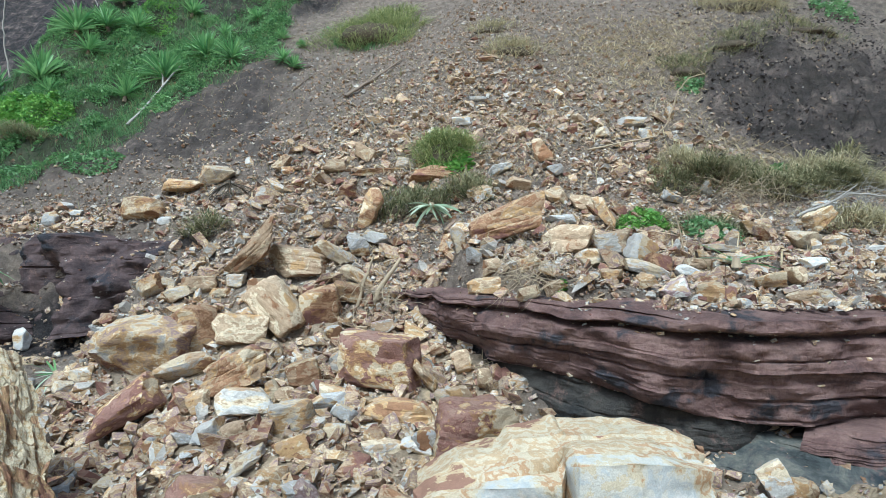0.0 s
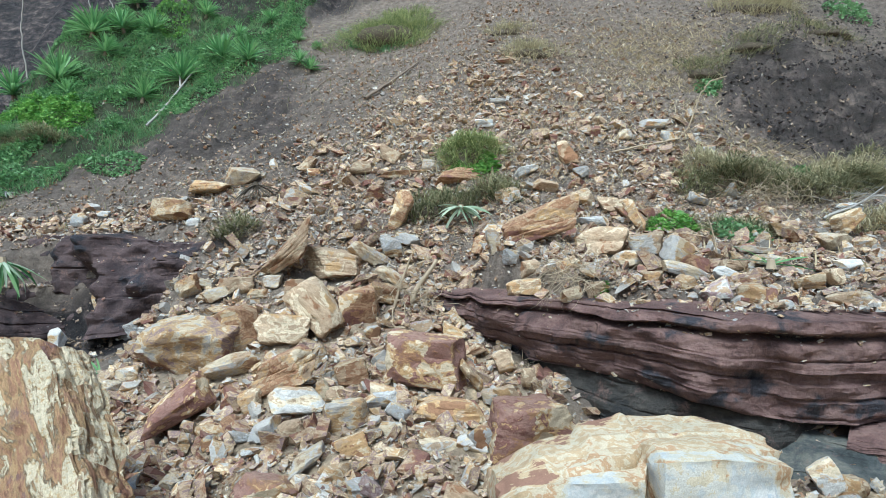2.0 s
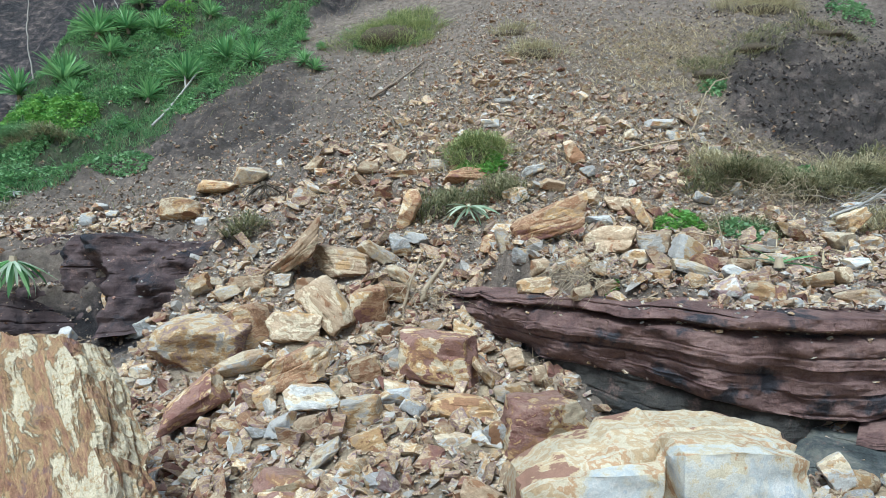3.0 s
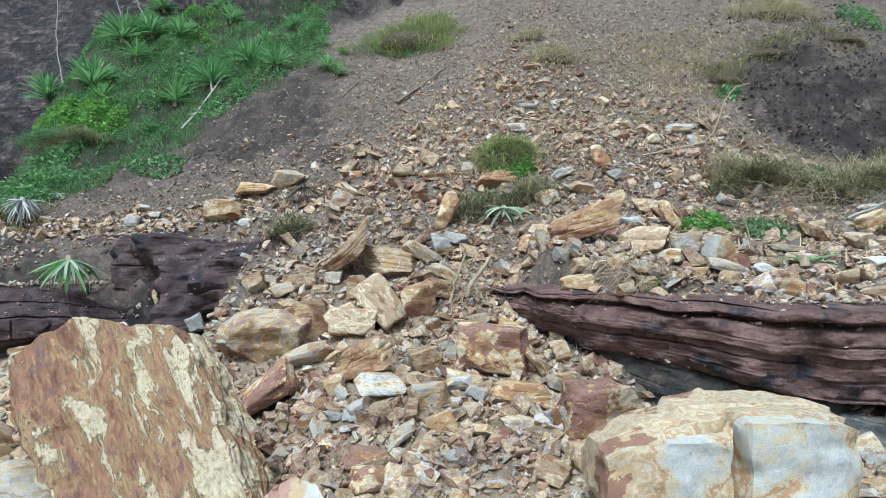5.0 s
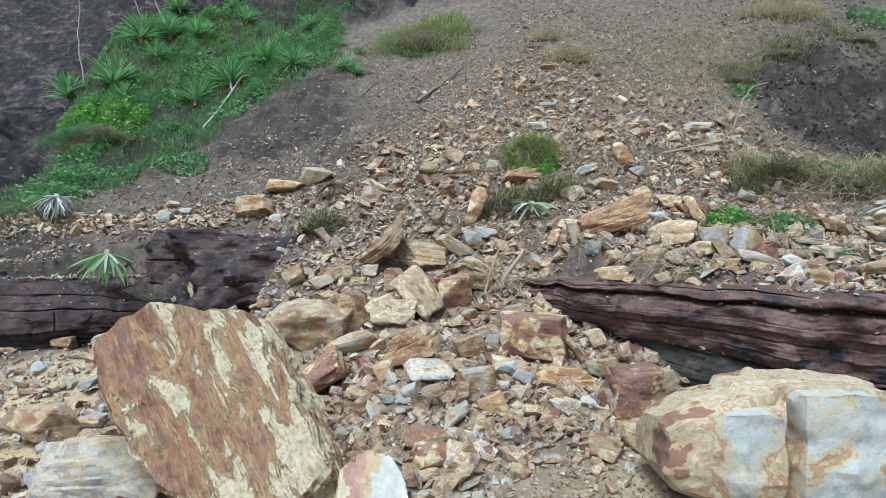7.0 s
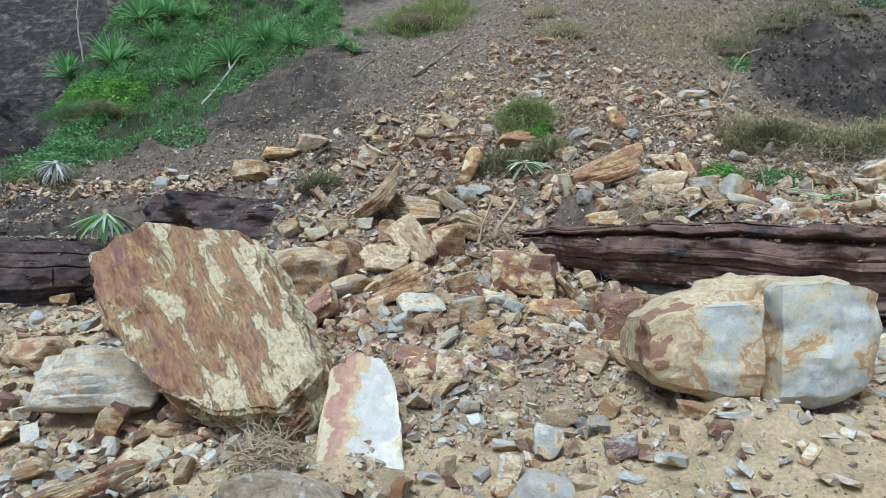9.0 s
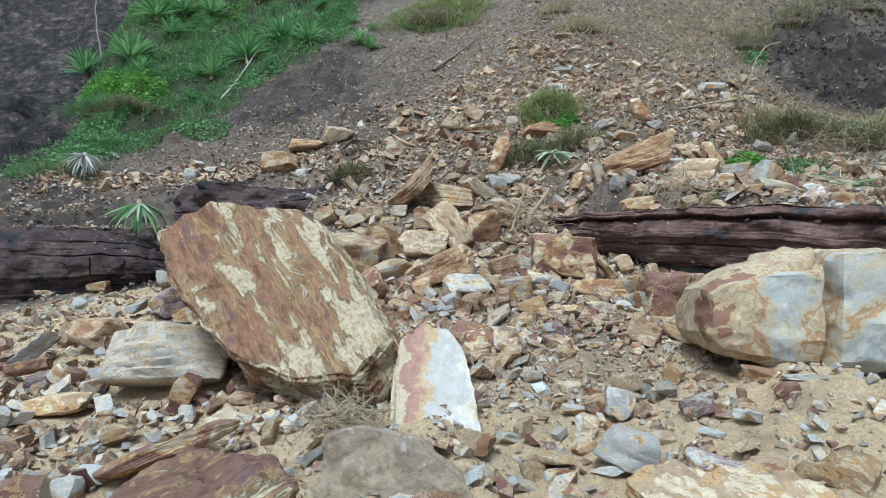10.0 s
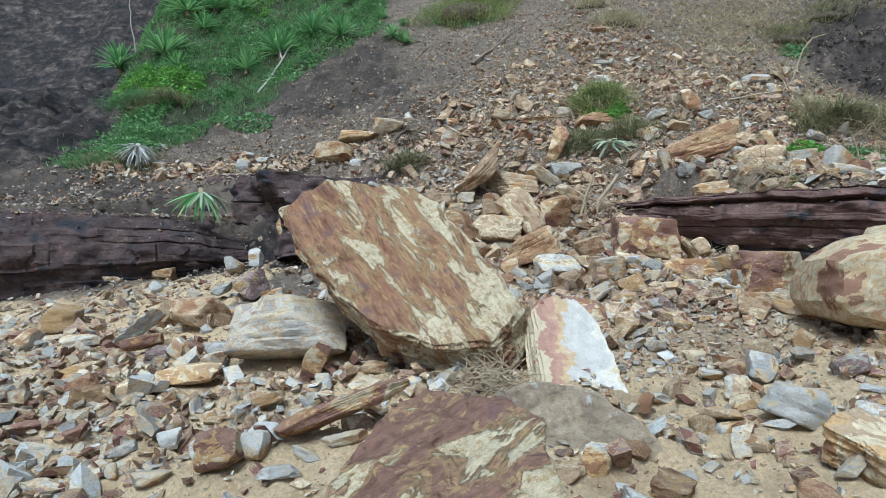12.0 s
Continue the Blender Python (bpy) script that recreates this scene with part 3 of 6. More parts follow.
ledge("rock_ledge_right", "dark purple bedded mudstone ledge undercut at its foot",
      [(-1.2, 9.6, 1.8, 2.2), (-0.35, 8.5, 1.6, 2.14), (0.3, 7.35, 1.42, 2.1), (0.85, 6.5, 1.35, 2.08), (1.6, 5.85, 1.3, 2.08), (2.3, 5.46, 1.12, 2.06), (2.9, 5.3, 1.02, 2.05),
       (3.3, 5.5, 1.08, 2.03), (4.2, 5.7, 1.0, 2.0), (6.0, 6.0, 1.0, 2.0), (9.0, 6.5, 1.0, 2.1), (14, 7.0, 1.0, 2.2)],
      2.0, 0.20, 0.12, 6, 31, MUDSTONE, 0.6, 0.20, 1.6, 0.20, 0.10, 0.35)
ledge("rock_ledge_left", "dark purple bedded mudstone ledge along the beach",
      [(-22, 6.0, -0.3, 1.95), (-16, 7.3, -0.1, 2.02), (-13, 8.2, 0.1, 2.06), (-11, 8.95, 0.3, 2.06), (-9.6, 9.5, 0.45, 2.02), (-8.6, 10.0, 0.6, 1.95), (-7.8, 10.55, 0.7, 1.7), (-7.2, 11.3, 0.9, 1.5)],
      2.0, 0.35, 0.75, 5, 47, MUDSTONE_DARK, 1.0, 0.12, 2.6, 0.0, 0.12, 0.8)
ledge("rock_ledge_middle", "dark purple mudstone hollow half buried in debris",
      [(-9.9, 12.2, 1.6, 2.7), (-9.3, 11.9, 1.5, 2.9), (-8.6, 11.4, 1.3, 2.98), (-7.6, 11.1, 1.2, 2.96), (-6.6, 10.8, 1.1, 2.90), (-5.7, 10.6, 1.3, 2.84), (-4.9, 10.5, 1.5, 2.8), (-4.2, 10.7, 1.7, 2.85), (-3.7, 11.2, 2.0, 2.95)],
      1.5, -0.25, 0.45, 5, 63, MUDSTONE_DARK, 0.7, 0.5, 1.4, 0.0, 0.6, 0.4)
# the wall's colour is painted dark, standing in for shade under the ledge
ledge("rock_foot", "brown shale wall under the ledge, its shade darkened into the colour",
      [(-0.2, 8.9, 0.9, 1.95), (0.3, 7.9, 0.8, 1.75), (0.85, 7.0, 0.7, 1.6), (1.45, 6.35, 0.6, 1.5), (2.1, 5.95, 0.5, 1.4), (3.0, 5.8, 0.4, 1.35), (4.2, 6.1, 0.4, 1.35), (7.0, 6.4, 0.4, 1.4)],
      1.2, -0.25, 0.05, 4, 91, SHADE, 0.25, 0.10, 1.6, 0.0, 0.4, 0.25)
ledge("rock_shelf", "wet blue-grey shale shelf below the ledge",
      [(1.7, 5.95, 0.4, 0.92), (2.3, 5.35, 0.4, 0.88), (3.0, 4.85, 0.35, 0.84), (4.0, 4.5, 0.35, 0.84), (6.0, 4.6, 0.35, 0.9), (9.0, 5.0, 0.4, 1.0)],
      1.6, 0.0, 0.8, 8, 88, SHALE, 0.4, 0.14, 1.6, 0.0, 0.4, 0.5)
ledge("rock_step", "low purple mudstone step beside the shale",
      [(3.2, 5.6, 0.6, 0.95), (3.7, 5.15, 0.55, 1.02), (4.6, 5.0, 0.5, 1.08), (6.5, 5.2, 0.5, 1.15), (9.0, 5.7, 0.5, 1.2)],
      1.0, 0.1, 0.3, 3, 97, MUDSTONE, 0.8, 0.1)


# ---- stones ----
def stone_bmesh(rng, dims, cuts=7, keep=0.74):
    """A block of the given size with random corners and edges broken off."""
    bm = bmesh.new()
    bmesh.ops.create_cube(bm, size=1.0)
    for v in bm.verts:
        v.co = Vector((v.co.x * rng.uniform(0.5, 1.0), v.co.y * rng.uniform(0.5, 1.0), v.co.z * rng.uniform(0.6, 1.0)))
    skew = [rng.uniform(-0.4, 0.4) for _ in range(3)]
    for v in bm.verts:
        v.co = Vector((v.co.x + skew[0] * v.co.y + skew[1] * v.co.z, v.co.y + skew[2] * v.co.z, v.co.z))
    bmesh.ops.triangulate(bm, faces=bm.faces)
    for _ in range(cuts):
        way = Vector((rng.gauss(0, 1), rng.gauss(0, 1), rng.gauss(0, 0.7))).normalized()
        reach = 0.5 * (abs(way.x) + abs(way.y) + abs(way.z))
        geom = bm.verts[:] + bm.edges[:] + bm.faces[:]
        cut = bmesh.ops.bisect_plane(bm, geom=geom, plane_co=way * reach * rng.uniform(keep - 0.12, keep + 0.1), plane_no=way, clear_outer=True)
        rim = [e for e in cut["geom_cut"] if isinstance(e, bmesh.types.BMEdge)]
        if rim:
            bmesh.ops.holes_fill(bm, edges=rim)
    bmesh.ops.remove_doubles(bm, verts=bm.verts, dist=0.025)
    lo = [min(v.co[k] for v in bm.verts) for k in range(3)]
    hi = [max(v.co[k] for v in bm.verts) for k in range(3)]
    for v in bm.verts:
        v.co = Vector([((v.co[k] - lo[k]) / (hi[k] - lo[k]) - 0.5) * dims[k] for k in range(3)])
    facet = bm.faces.layers.float.new("facet")
    for face in bm.faces:
        face[facet] = rng.random()
    bmesh.ops.triangulate(bm, faces=bm.faces)
    bmesh.ops.recalc_face_normals(bm, faces=bm.faces)
    return bm


def worn(bm, seed, longest, amount, bedding=0.0, thick=0.08):
    """Splits long edges and roughens the faces; bedding steps the sides that cut across the layers."""
    for _ in range(7):
        long_edges = [e for e in bm.edges if e.calc_length() > longest]
        if not long_edges:
            break
        bmesh.ops.subdivide_edges(bm, edges=long_edges, cuts=1)
        bmesh.ops.triangulate(bm, faces=[f for f in bm.faces if len(f.verts) > 3])
    bm.normal_update()
    co = np.array([v.co for v in bm.verts])
    no = np.array([v.normal for v in bm.verts])
    f = 1 / max(longest * 7, 0.05)
    push = amount * fbm(co[:, 0] * f, co[:, 1] * f, co[:, 2] * f * 1.6, octaves=5, seed=seed)
    push = push - 0.8 * amount * np.clip(vnoise(co[:, 0] * f * 1.7, co[:, 1] * f * 1.7, co[:, 2] * f * 1.7, seed=seed + 3) - 0.15, 0, 1)
    if bedding:
        level = co[:, 2] / thick + 0.5 * vnoise(co[:, 0] * 2, co[:, 1] * 2, seed=seed + 1)
        index = np.floor(level).astype(np.int64)
        side = 1 - np.abs(no[:, 2])
        push = push + bedding * side * (hashed(index, index * 0, index * 0, seed) - 0.6) - bedding * 0.8 * side * np.exp(-((level - index) / 0.16) ** 2)
    co = co + no * push[:, None]
    for v, c in zip(bm.verts, co):
        v.co = c
    bm.normal_update()
    for e in bm.edges:
        e.smooth = len(e.link_faces) < 2 or e.calc_face_angle(0) < radians(24)
    for face in bm.faces:
        face.smooth = True


def as_mesh(name, bm, mat):
    me = bpy.data.meshes.new(name)
    bm.to_mesh(me)
    bm.free()
    me.materials.append(mat)
    return me


def sphere_grid(level):
    """The corners and faces of an even ball, as arrays."""
    bm = bmesh.new()
    bmesh.ops.create_icosphere(bm, subdivisions=level, radius=1.0)
    bm.verts.ensure_lookup_table()
    co, faces = np.array([v.co for v in bm.verts]), np.array([[v.index for v in f.verts] for f in bm.faces])
    bm.free()
    return co, faces


BALLS = {level: sphere_grid(level) for level in (3, 4, 5)}


def rock_mesh(name, seed, dims, mat, level=4, cuts=8, crisp=34.0, bedding=0.018, rough=0.026, layer=0.0):
    """A broken block of the given size: flat faces meeting in worn edges, stepped along its beds, pitted and scarred."""
    q = np.random.default_rng(seed)
    way, faces = BALLS[level]
    planes = np.concatenate([np.eye(3), -np.eye(3), q.normal(0, 1, (cuts, 3))])
    planes[:6] += q.normal(0, 0.24, (6, 3))
    planes /= np.linalg.norm(planes, axis=1)[:, None]
    reach = np.concatenate([q.uniform(0.84, 1.0, 6), np.abs(planes[6:]).sum(1) * q.uniform(0.57, 0.82, cuts)])
    facing = np.maximum(way @ planes.T / reach, 1e-6)
    co = way / ((facing ** crisp).sum(1) ** (1 / crisp))[:, None]
    half = np.array(dims) * 0.5
    co = co / np.abs(co).max(0) * half
    big = max(dims)
    tone = q.uniform(0, 1, len(planes))
    # beds: thin layers that stand proud or back on the sides
    thick = layer or max(0.02, dims[2] / q.uniform(6, 10))
    bed = co[:, 2] / thick + 0.9 * vnoise(co[:, 0] / big * 2.2, co[:, 1] / big * 2.2, seed=seed)
    index = np.floor(bed).astype(np.int64)
    inset = bedding * (hashed(index, index * 0, index * 0, seed) - 0.35) + 0.6 * bedding * np.exp(-((bed - index) / 0.2) ** 2)
    k = 1.0 / big
    flat = np.sqrt((way[:, 0] ** 2 + way[:, 1] ** 2))
    scars = np.clip(vnoise(co[:, 0] * k * 3.1, co[:, 1] * k * 3.1, co[:, 2] * k * 3.1, seed=seed + 2) - 0.25, 0, 1)
    push = -inset * flat - 1.6 * rough * scars + rough * fbm(co[:, 0] * k * 5, co[:, 1] * k * 5, co[:, 2] * k * 9, octaves=5, seed=seed + 4)
    co = co + way * (push * big)[:, None] * np.array([1.0, 1.0, 0.6])
    me = mesh_of(name, co, faces, mat, True)
    owner = facing[faces].mean(1).argmax(1)
    me.attributes.new("facet", "FLOAT", "FACE").data.foreach_set("value", tone[owner].astype(np.float32))
    me.set_sharp_from_angle(angle=radians(32))
    return me


FOOTPRINTS = []
WORDS = {"mixed": "angular sandstone boulder stained brown, mauve and ochre", "tan": "layered tan sandstone boulder with worn edges", "rust": "angular rusty brown sandstone boulder",
         "ochre": "angular ochre and cream sandstone boulder", "maroon": "angular sandstone boulder with maroon and ochre stain", "mauve": "mauve and grey sandstone block with pale edges",
         "cream": "angular cream and tan sandstone boulder", "grey": "angular blue-grey sandstone block with ochre edges", "white": "pale white angular sandstone block",
         "drab": "drab grey-brown layered sandstone boulder", "banded": "sandstone boulder banded rust, cream and blue-grey"}


def boulder(x, y, z, w, d, h, tone="mixed", lean=0, tilt=0, turn=0, label=""):
    """One boulder of w by d by h metres about its middle at x, y, z."""
    big = max(w, d, h)
    seed = 11 * len(FOOTPRINTS) + 5
    level = 5 if big > 0.9 else 4 if big > 0.3 else 3
    me = rock_mesh("boulder", seed, (w, d, h), ROCK[tone], level, bedding=0.018 if tone in ("tan", "rust", "banded", "ochre") else 0.010)
    ob = new("boulder", me)
    ob.matrix_world = Matrix.Translation((x, y, z)) @ pose(0, 0, 0, tilt, lean, turn)
    FOOTPRINTS.append((x, y, 0.5 * w, 0.5 * d))
    where = " lying on the sand" if z < 0.75 else " on the ledge" if y < 8 and x > 0.8 else " in the slide debris"
    return tagged(ob, label or WORDS[tone] + where, "rock", "boulders of the slide")


def gridded(bm, pitch):
    """Cuts a block along even planes, so that its faces split into well-shaped pieces."""
    for axis in range(3):
        low, high = min(v.co[axis] for v in bm.verts), max(v.co[axis] for v in bm.verts)
        count = int((high - low) / pitch)
        way = Vector([float(k == axis) for k in range(3)])
        for k in range(1, count):
            geom = bm.verts[:] + bm.edges[:] + bm.faces[:]
            bmesh.ops.bisect_plane(bm, geom=geom, dist=pitch * 0.02, plane_co=way * (low + (high - low) * k / count), plane_no=way)
    bmesh.ops.remove_doubles(bm, verts=bm.verts, dist=pitch * 0.12)
    bmesh.ops.triangulate(bm, faces=bm.faces)


def stepped_block(stations, thick, tone, label, seed, pitch=0.1, amount=0.02):
    """A massive block along x: each station is (x, front y, front edge z, ridge y, ridge z, bottom z, tone of the front)."""
    bm = bmesh.new()
    facet = bm.faces.layers.float.new("facet")
    rng = random.Random(seed)
    rings = []
    for x, fy, fz, ry, rz, low, _ in stations:
        rise, run = rz - fz, ry - fy
        rings.append([bm.verts.new(p) for p in ((x, fy + 0.20, low), (x + rng.gauss(0, 0.02), fy + 0.06, 0.88 * low + 0.12 * fz), (x + rng.gauss(0, 0.02), fy + 0.01 + rng.gauss(0, 0.012), 0.66 * low + 0.34 * fz), (x, fy + 0.01, fz), (x, fy + (0.34 + rng.gauss(0, 0.07)) * run, fz + 0.10 * rise),
                                                (x + rng.gauss(0, 0.02), fy + 0.44 * run, fz + 0.50 * rise), (x, fy + (0.72 + rng.gauss(0, 0.06)) * run, fz + 0.60 * rise), (x + rng.gauss(0, 0.02), fy + 0.82 * run, rz),
                                                (x, ry + 0.6 * thick, rz - 0.03), (x, ry + thick, rz - 0.25), (x, ry + thick, low))])
    tones = []
    for a, b, (_, _, _, _, _, _, shade) in zip(rings, rings[1:], stations):
        for k in range(11):
            face = bm.faces.new((a[k], a[(k + 1) % 11], b[(k + 1) % 11], b[k]))
            tones.append((face, (shade - 0.2, shade - 0.1, shade, 0.1 + 0.4 * rng.random(), -0.3, -0.1 + 0.5 * rng.random(), -0.25, 0.0 + 0.5 * rng.random(), 0.0, 0.5, 0.5)[k]))
    for ring in (rings[0], rings[-1]):
        tones.append((bm.faces.new(ring), 0.45))
    for face, shade in tones:
        face[facet] = shade
    bmesh.ops.recalc_face_normals(bm, faces=bm.faces)
    gridded(bm, pitch)
    bmesh.ops.translate(bm, verts=bm.verts, vec=(-0.75, -3.4, -1.0))
    worn(bm, seed, 0.045, amount, 0.0, 0.05)
    ob = new("boulder", as_mesh("boulder", bm, ROCK[tone]))
    ob.matrix_world = Matrix.Translation((0.75, 3.4, 1.0))
    return tagged(ob, label, "rock", "boulders of the slide")


def slab(m, outline, thick, tone, label, seed, spin=0, amount=1.0, bedding=0.02, name="boulder", flare=0.9, shift=(0, 0), wobble=0.03):
    """A block split along its bedding: the outline, in metres, is its face, square to the local z; spin turns the grain."""
    bm = bmesh.new()
    turn = Matrix.Rotation(radians(-spin), 4, "Z")
    rng = random.Random(seed)
    rim = []
    for (u0, v0), (u1, v1) in zip(outline, outline[1:] + outline[:1]):
        length = math.hypot(u1 - u0, v1 - v0)
        rim.append((u0, v0))
        for k in (0.28, 0.52, 0.77):
            side = rng.gauss(0, wobble) * length
            rim.append((u0 + (u1 - u0) * k + (v1 - v0) / length * side, v0 + (v1 - v0) * k - (u1 - u0) / length * side))
    ring = [bm.verts.new(turn @ Vector((u, v, rng.gauss(0, 0.008)))) for u, v in rim]
    face = bm.faces.new(ring)
    out = bmesh.ops.extrude_face_region(bm, geom=[face])
    middle = turn @ Vector((sum(p[0] for p in outline), sum(p[1] for p in outline), 0)) / len(outline)
    for v in [g for g in out["geom"] if isinstance(g, bmesh.types.BMVert)]:
        v.co = middle + (v.co - middle) * (flare + rng.uniform(-0.05, 0.05)) + turn @ Vector((*shift, 0)) + Vector((0, 0, -thick * rng.uniform(0.9, 1.1)))
    bmesh.ops.recalc_face_normals(bm, faces=bm.faces)
    facet = bm.faces.layers.float.new("facet")
    for face in bm.faces:
        face[facet] = 0.5 if abs(face.normal.z) > 0.9 else rng.uniform(0.2, 0.8)
    bmesh.ops.bevel(bm, geom=bm.edges[:], offset=0.014, segments=1, affect="EDGES", clamp_overlap=True)
    size = max(max(p[0] for p in outline) - min(p[0] for p in outline), max(p[1] for p in outline) - min(p[1] for p in outline))
    gridded(bm, size / 22)
    worn(bm, seed, size / 52, 0.03 * amount, bedding * 1.8, thick / 10)
    ob = new(name, as_mesh(name, bm, ROCK[tone]))
    ob.matrix_world = m @ pose(0, 0, 0, 0, 0, spin)
    return tagged(ob, label, "rock", "boulders of the slide")


# the large blocks
slab(pose(-4.22, 4.28, 1.47, 51), [(-0.51, 0.75), (-0.95, 0.36), (-0.72, -0.05), (-0.42, -0.47), (0.05, -0.97), (0.64, -1.24), (1.16, -1.22), (1.4, -0.86), (0.99, -0.06), (0.41, 0.68), (-0.1, 0.74)],
     0.46, "slab", "huge tilted sandstone slab streaked rust, ochre and cream", 3, spin=-57, amount=1.5, flare=1.1, bedding=0.03, shift=(0.16, -0.02))
stepped_block([(-0.17, 3.42, 1.21, 3.68, 1.24, 0.86, 0.55), (-0.07, 3.37, 1.29, 3.66, 1.32, 0.72, 0.60), (0.12, 3.32, 1.36, 3.64, 1.42, 0.64, 0.60), (0.36, 3.29, 1.37, 3.66, 1.49, 0.60, 0.65),
               (0.42, 3.29, 1.37, 3.67, 1.56, 0.59, 0.55), (0.66, 3.32, 1.37, 3.68, 1.58, 0.58, 0.36), (0.71, 3.42, 1.44, 3.68, 1.60, 0.58, 0.9), (0.75, 3.20, 1.52, 3.68, 1.58, 0.58, 0.78), (1.06, 3.15, 1.56, 3.70, 1.60, 0.60, 0.68),
               (1.36, 3.20, 1.52, 3.72, 1.56, 0.68, 0.6), (1.50, 3.28, 1.46, 3.74, 1.52, 0.80, 0.5)], 0.5, "bluff", "massive pale grey sandstone boulder with a layered ochre top", 4, pitch=0.08, amount=0.03)
slab(pose(-2.39, 3.5, 0.535, 42), [(-0.30, 0.36), (-0.2, 0.51), (-0.06, 0.55), (0.08, 0.51), (0.19, 0.35), (0.27, 0.065), (0.31, -0.2), (0.35, -0.54), (0.07, -0.52), (-0.30, -0.45)],
     0.24, "white_slab", "white-faced sandstone slab with a maroon stain leaning on the sand", 5, amount=0.35, flare=1.0, shift=(-0.09, 0.0), wobble=0.012)
slab(pose(-3.5, 1.2, 0.44, 20), [(-0.5, -0.8), (-0.42, -0.1), (-0.25, 0.25), (-0.02, 0.42), (0.33, 0.38), (0.46, 0.15), (0.5, -0.35), (0.42, -0.9)],
     0.6, "maroon_slab", "broad sandstone block with a rusty maroon top", 6, spin=40, amount=1.2, flare=1.2, bedding=0.03)
slab(pose(-2.6, 2.2, 0.22, 74, 0, -8), [(-0.5, 0.2), (-0.3, 0.27), (0.1, 0.2), (0.42, -0.02), (0.55, -0.22), (0.1, -0.3), (-0.5, -0.28)],
     0.42, "drab", "grey-brown wedge of sandstone lying on the sand", 7, amount=0.6)
slab(pose(-0.75, 1.72, 0.28, 14, 4, 0), [(-0.62, 0.1), (-0.3, 0.3), (0.2, 0.32), (0.5, 0.1), (0.55, -0.35), (0.1, -0.5), (-0.45, -0.35)],
     0.22, "ochre", "flat ochre and grey sandstone slab on the sand", 8, amount=0.8)

# the boulders that stand out, down the slide, on the ledge and over the beach
boulder(-2.93, 9.03, 2.60, 1.34, 0.62, 0.45, "tan", -40, -11, 17)
boulder(-2.19, 9.27, 2.48, 1.38, 0.70, 0.51, "tan", 5, -1, -12)
boulder(-1.75, 9.26, 2.64, 0.87, 0.36, 0.26, "cream", 28, -7, 18)
boulder(-1.35, 9.54, 2.73, 0.40, 0.29, 0.45, "grey", 0, -3, 20)
boulder(-1.13, 9.87, 2.89, 0.54, 0.38, 0.27, "white", 18, 0, -16)
boulder(-1.31, 8.88, 2.30, 0.75, 0.32, 0.23, "cream", 22, 1, -20)
boulder(-1.36, 8.55, 2.07, 0.55, 0.40, 0.32, "rust", 20, 8, 10)
boulder(-2.70, 8.62, 2.07, 0.39, 0.28, 0.47, "tan", 0, -10, 15)
boulder(-2.23, 8.05, 1.89, 0.90, 0.65, 0.58, "tan", 45, -11, -8)
boulder(-1.67, 8.23, 1.94, 0.61, 0.45, 0.67, "rust", -5, 4, 10)
boulder(-2.66, 7.86, 1.63, 0.77, 0.56, 0.43, "tan", 5, -1, 15)
boulder(-3.61, 8.86, 2.16, 0.58, 0.42, 0.33, "tan", -5, -3, 5)
boulder(-4.40, 8.89, 2.13, 0.51, 0.37, 0.34, "cream", -25, 2, -11)
boulder(-3.89, 8.69, 2.06, 0.43, 0.31, 0.26, "cream", -15, -11, 20)
boulder(-6.73, 10.89, 1.56, 0.45, 0.33, 0.88, "ochre", -30, -14, 13)
boulder(-6.04, 10.41, 1.28, 0.52, 0.38, 0.52, "grey", 0, -6, -20)
boulder(-3.86, 7.73, 1.45, 1.35, 0.98, 0.88, "mixed", -3, 3, -16)
boulder(-3.32, 7.89, 1.63, 0.67, 0.49, 0.69, "rust", -10, -13, 17)
boulder(-3.16, 7.35, 1.26, 0.79, 0.43, 0.31, "cream", -18, -17, -1)
boulder(-2.30, 6.52, 1.37, 1.14, 0.61, 0.44, "rust", -25, 6, -19)
boulder(-3.42, 6.45, 0.99, 0.81, 0.59, 0.48, "maroon", -28, 8, -3)
boulder(-2.08, 6.18, 1.12, 0.67, 0.49, 0.38, "banded", 8, -3, 18)
boulder(-2.25, 5.71, 0.94, 0.32, 0.23, 0.23, "white", -25, 5, 4)
boulder(-1.97, 5.64, 0.93, 0.29, 0.21, 0.26, "tan", -10, 4, 7)
boulder(-1.46, 5.73, 1.09, 0.49, 0.36, 0.33, "mixed", -8, -6, 16)
boulder(-0.72, 6.61, 1.44, 1.04, 0.76, 0.71, "maroon", 8, -4, -12)
boulder(-0.44, 5.94, 1.09, 0.76, 0.39, 0.28, "ochre", 0, -7, -14)
boulder(-0.96, 5.72, 1.12, 0.26, 0.19, 0.16, "grey", 25, -17, -12)
boulder(-1.13, 6.17, 1.20, 0.41, 0.20, 0.15, "cream", 15, -3, -7)
boulder(-1.04, 5.56, 1.01, 0.28, 0.20, 0.17, "white", -5, -10, 7)
boulder(0.32, 5.46, 1.04, 0.94, 0.68, 0.57, "maroon", 0, 6, 20)
boulder(-1.71, 5.27, 0.85, 0.52, 0.31, 0.22, "banded", -25, -9, 6)
boulder(-1.34, 5.37, 0.93, 0.36, 0.26, 0.25, "ochre", -20, -2, 4)
boulder(-2.02, 4.91, 0.68, 0.55, 0.40, 0.33, "maroon", -10, 0, 2)
boulder(-0.53, 5.37, 0.90, 0.44, 0.25, 0.18, "cream", 5, -1, 17)
boulder(-1.19, 4.88, 0.72, 0.32, 0.24, 0.22, "grey", 0, -5, 17)
boulder(-1.54, 6.51, 1.33, 0.40, 0.29, 0.34, "rust", -10, -11, 1)
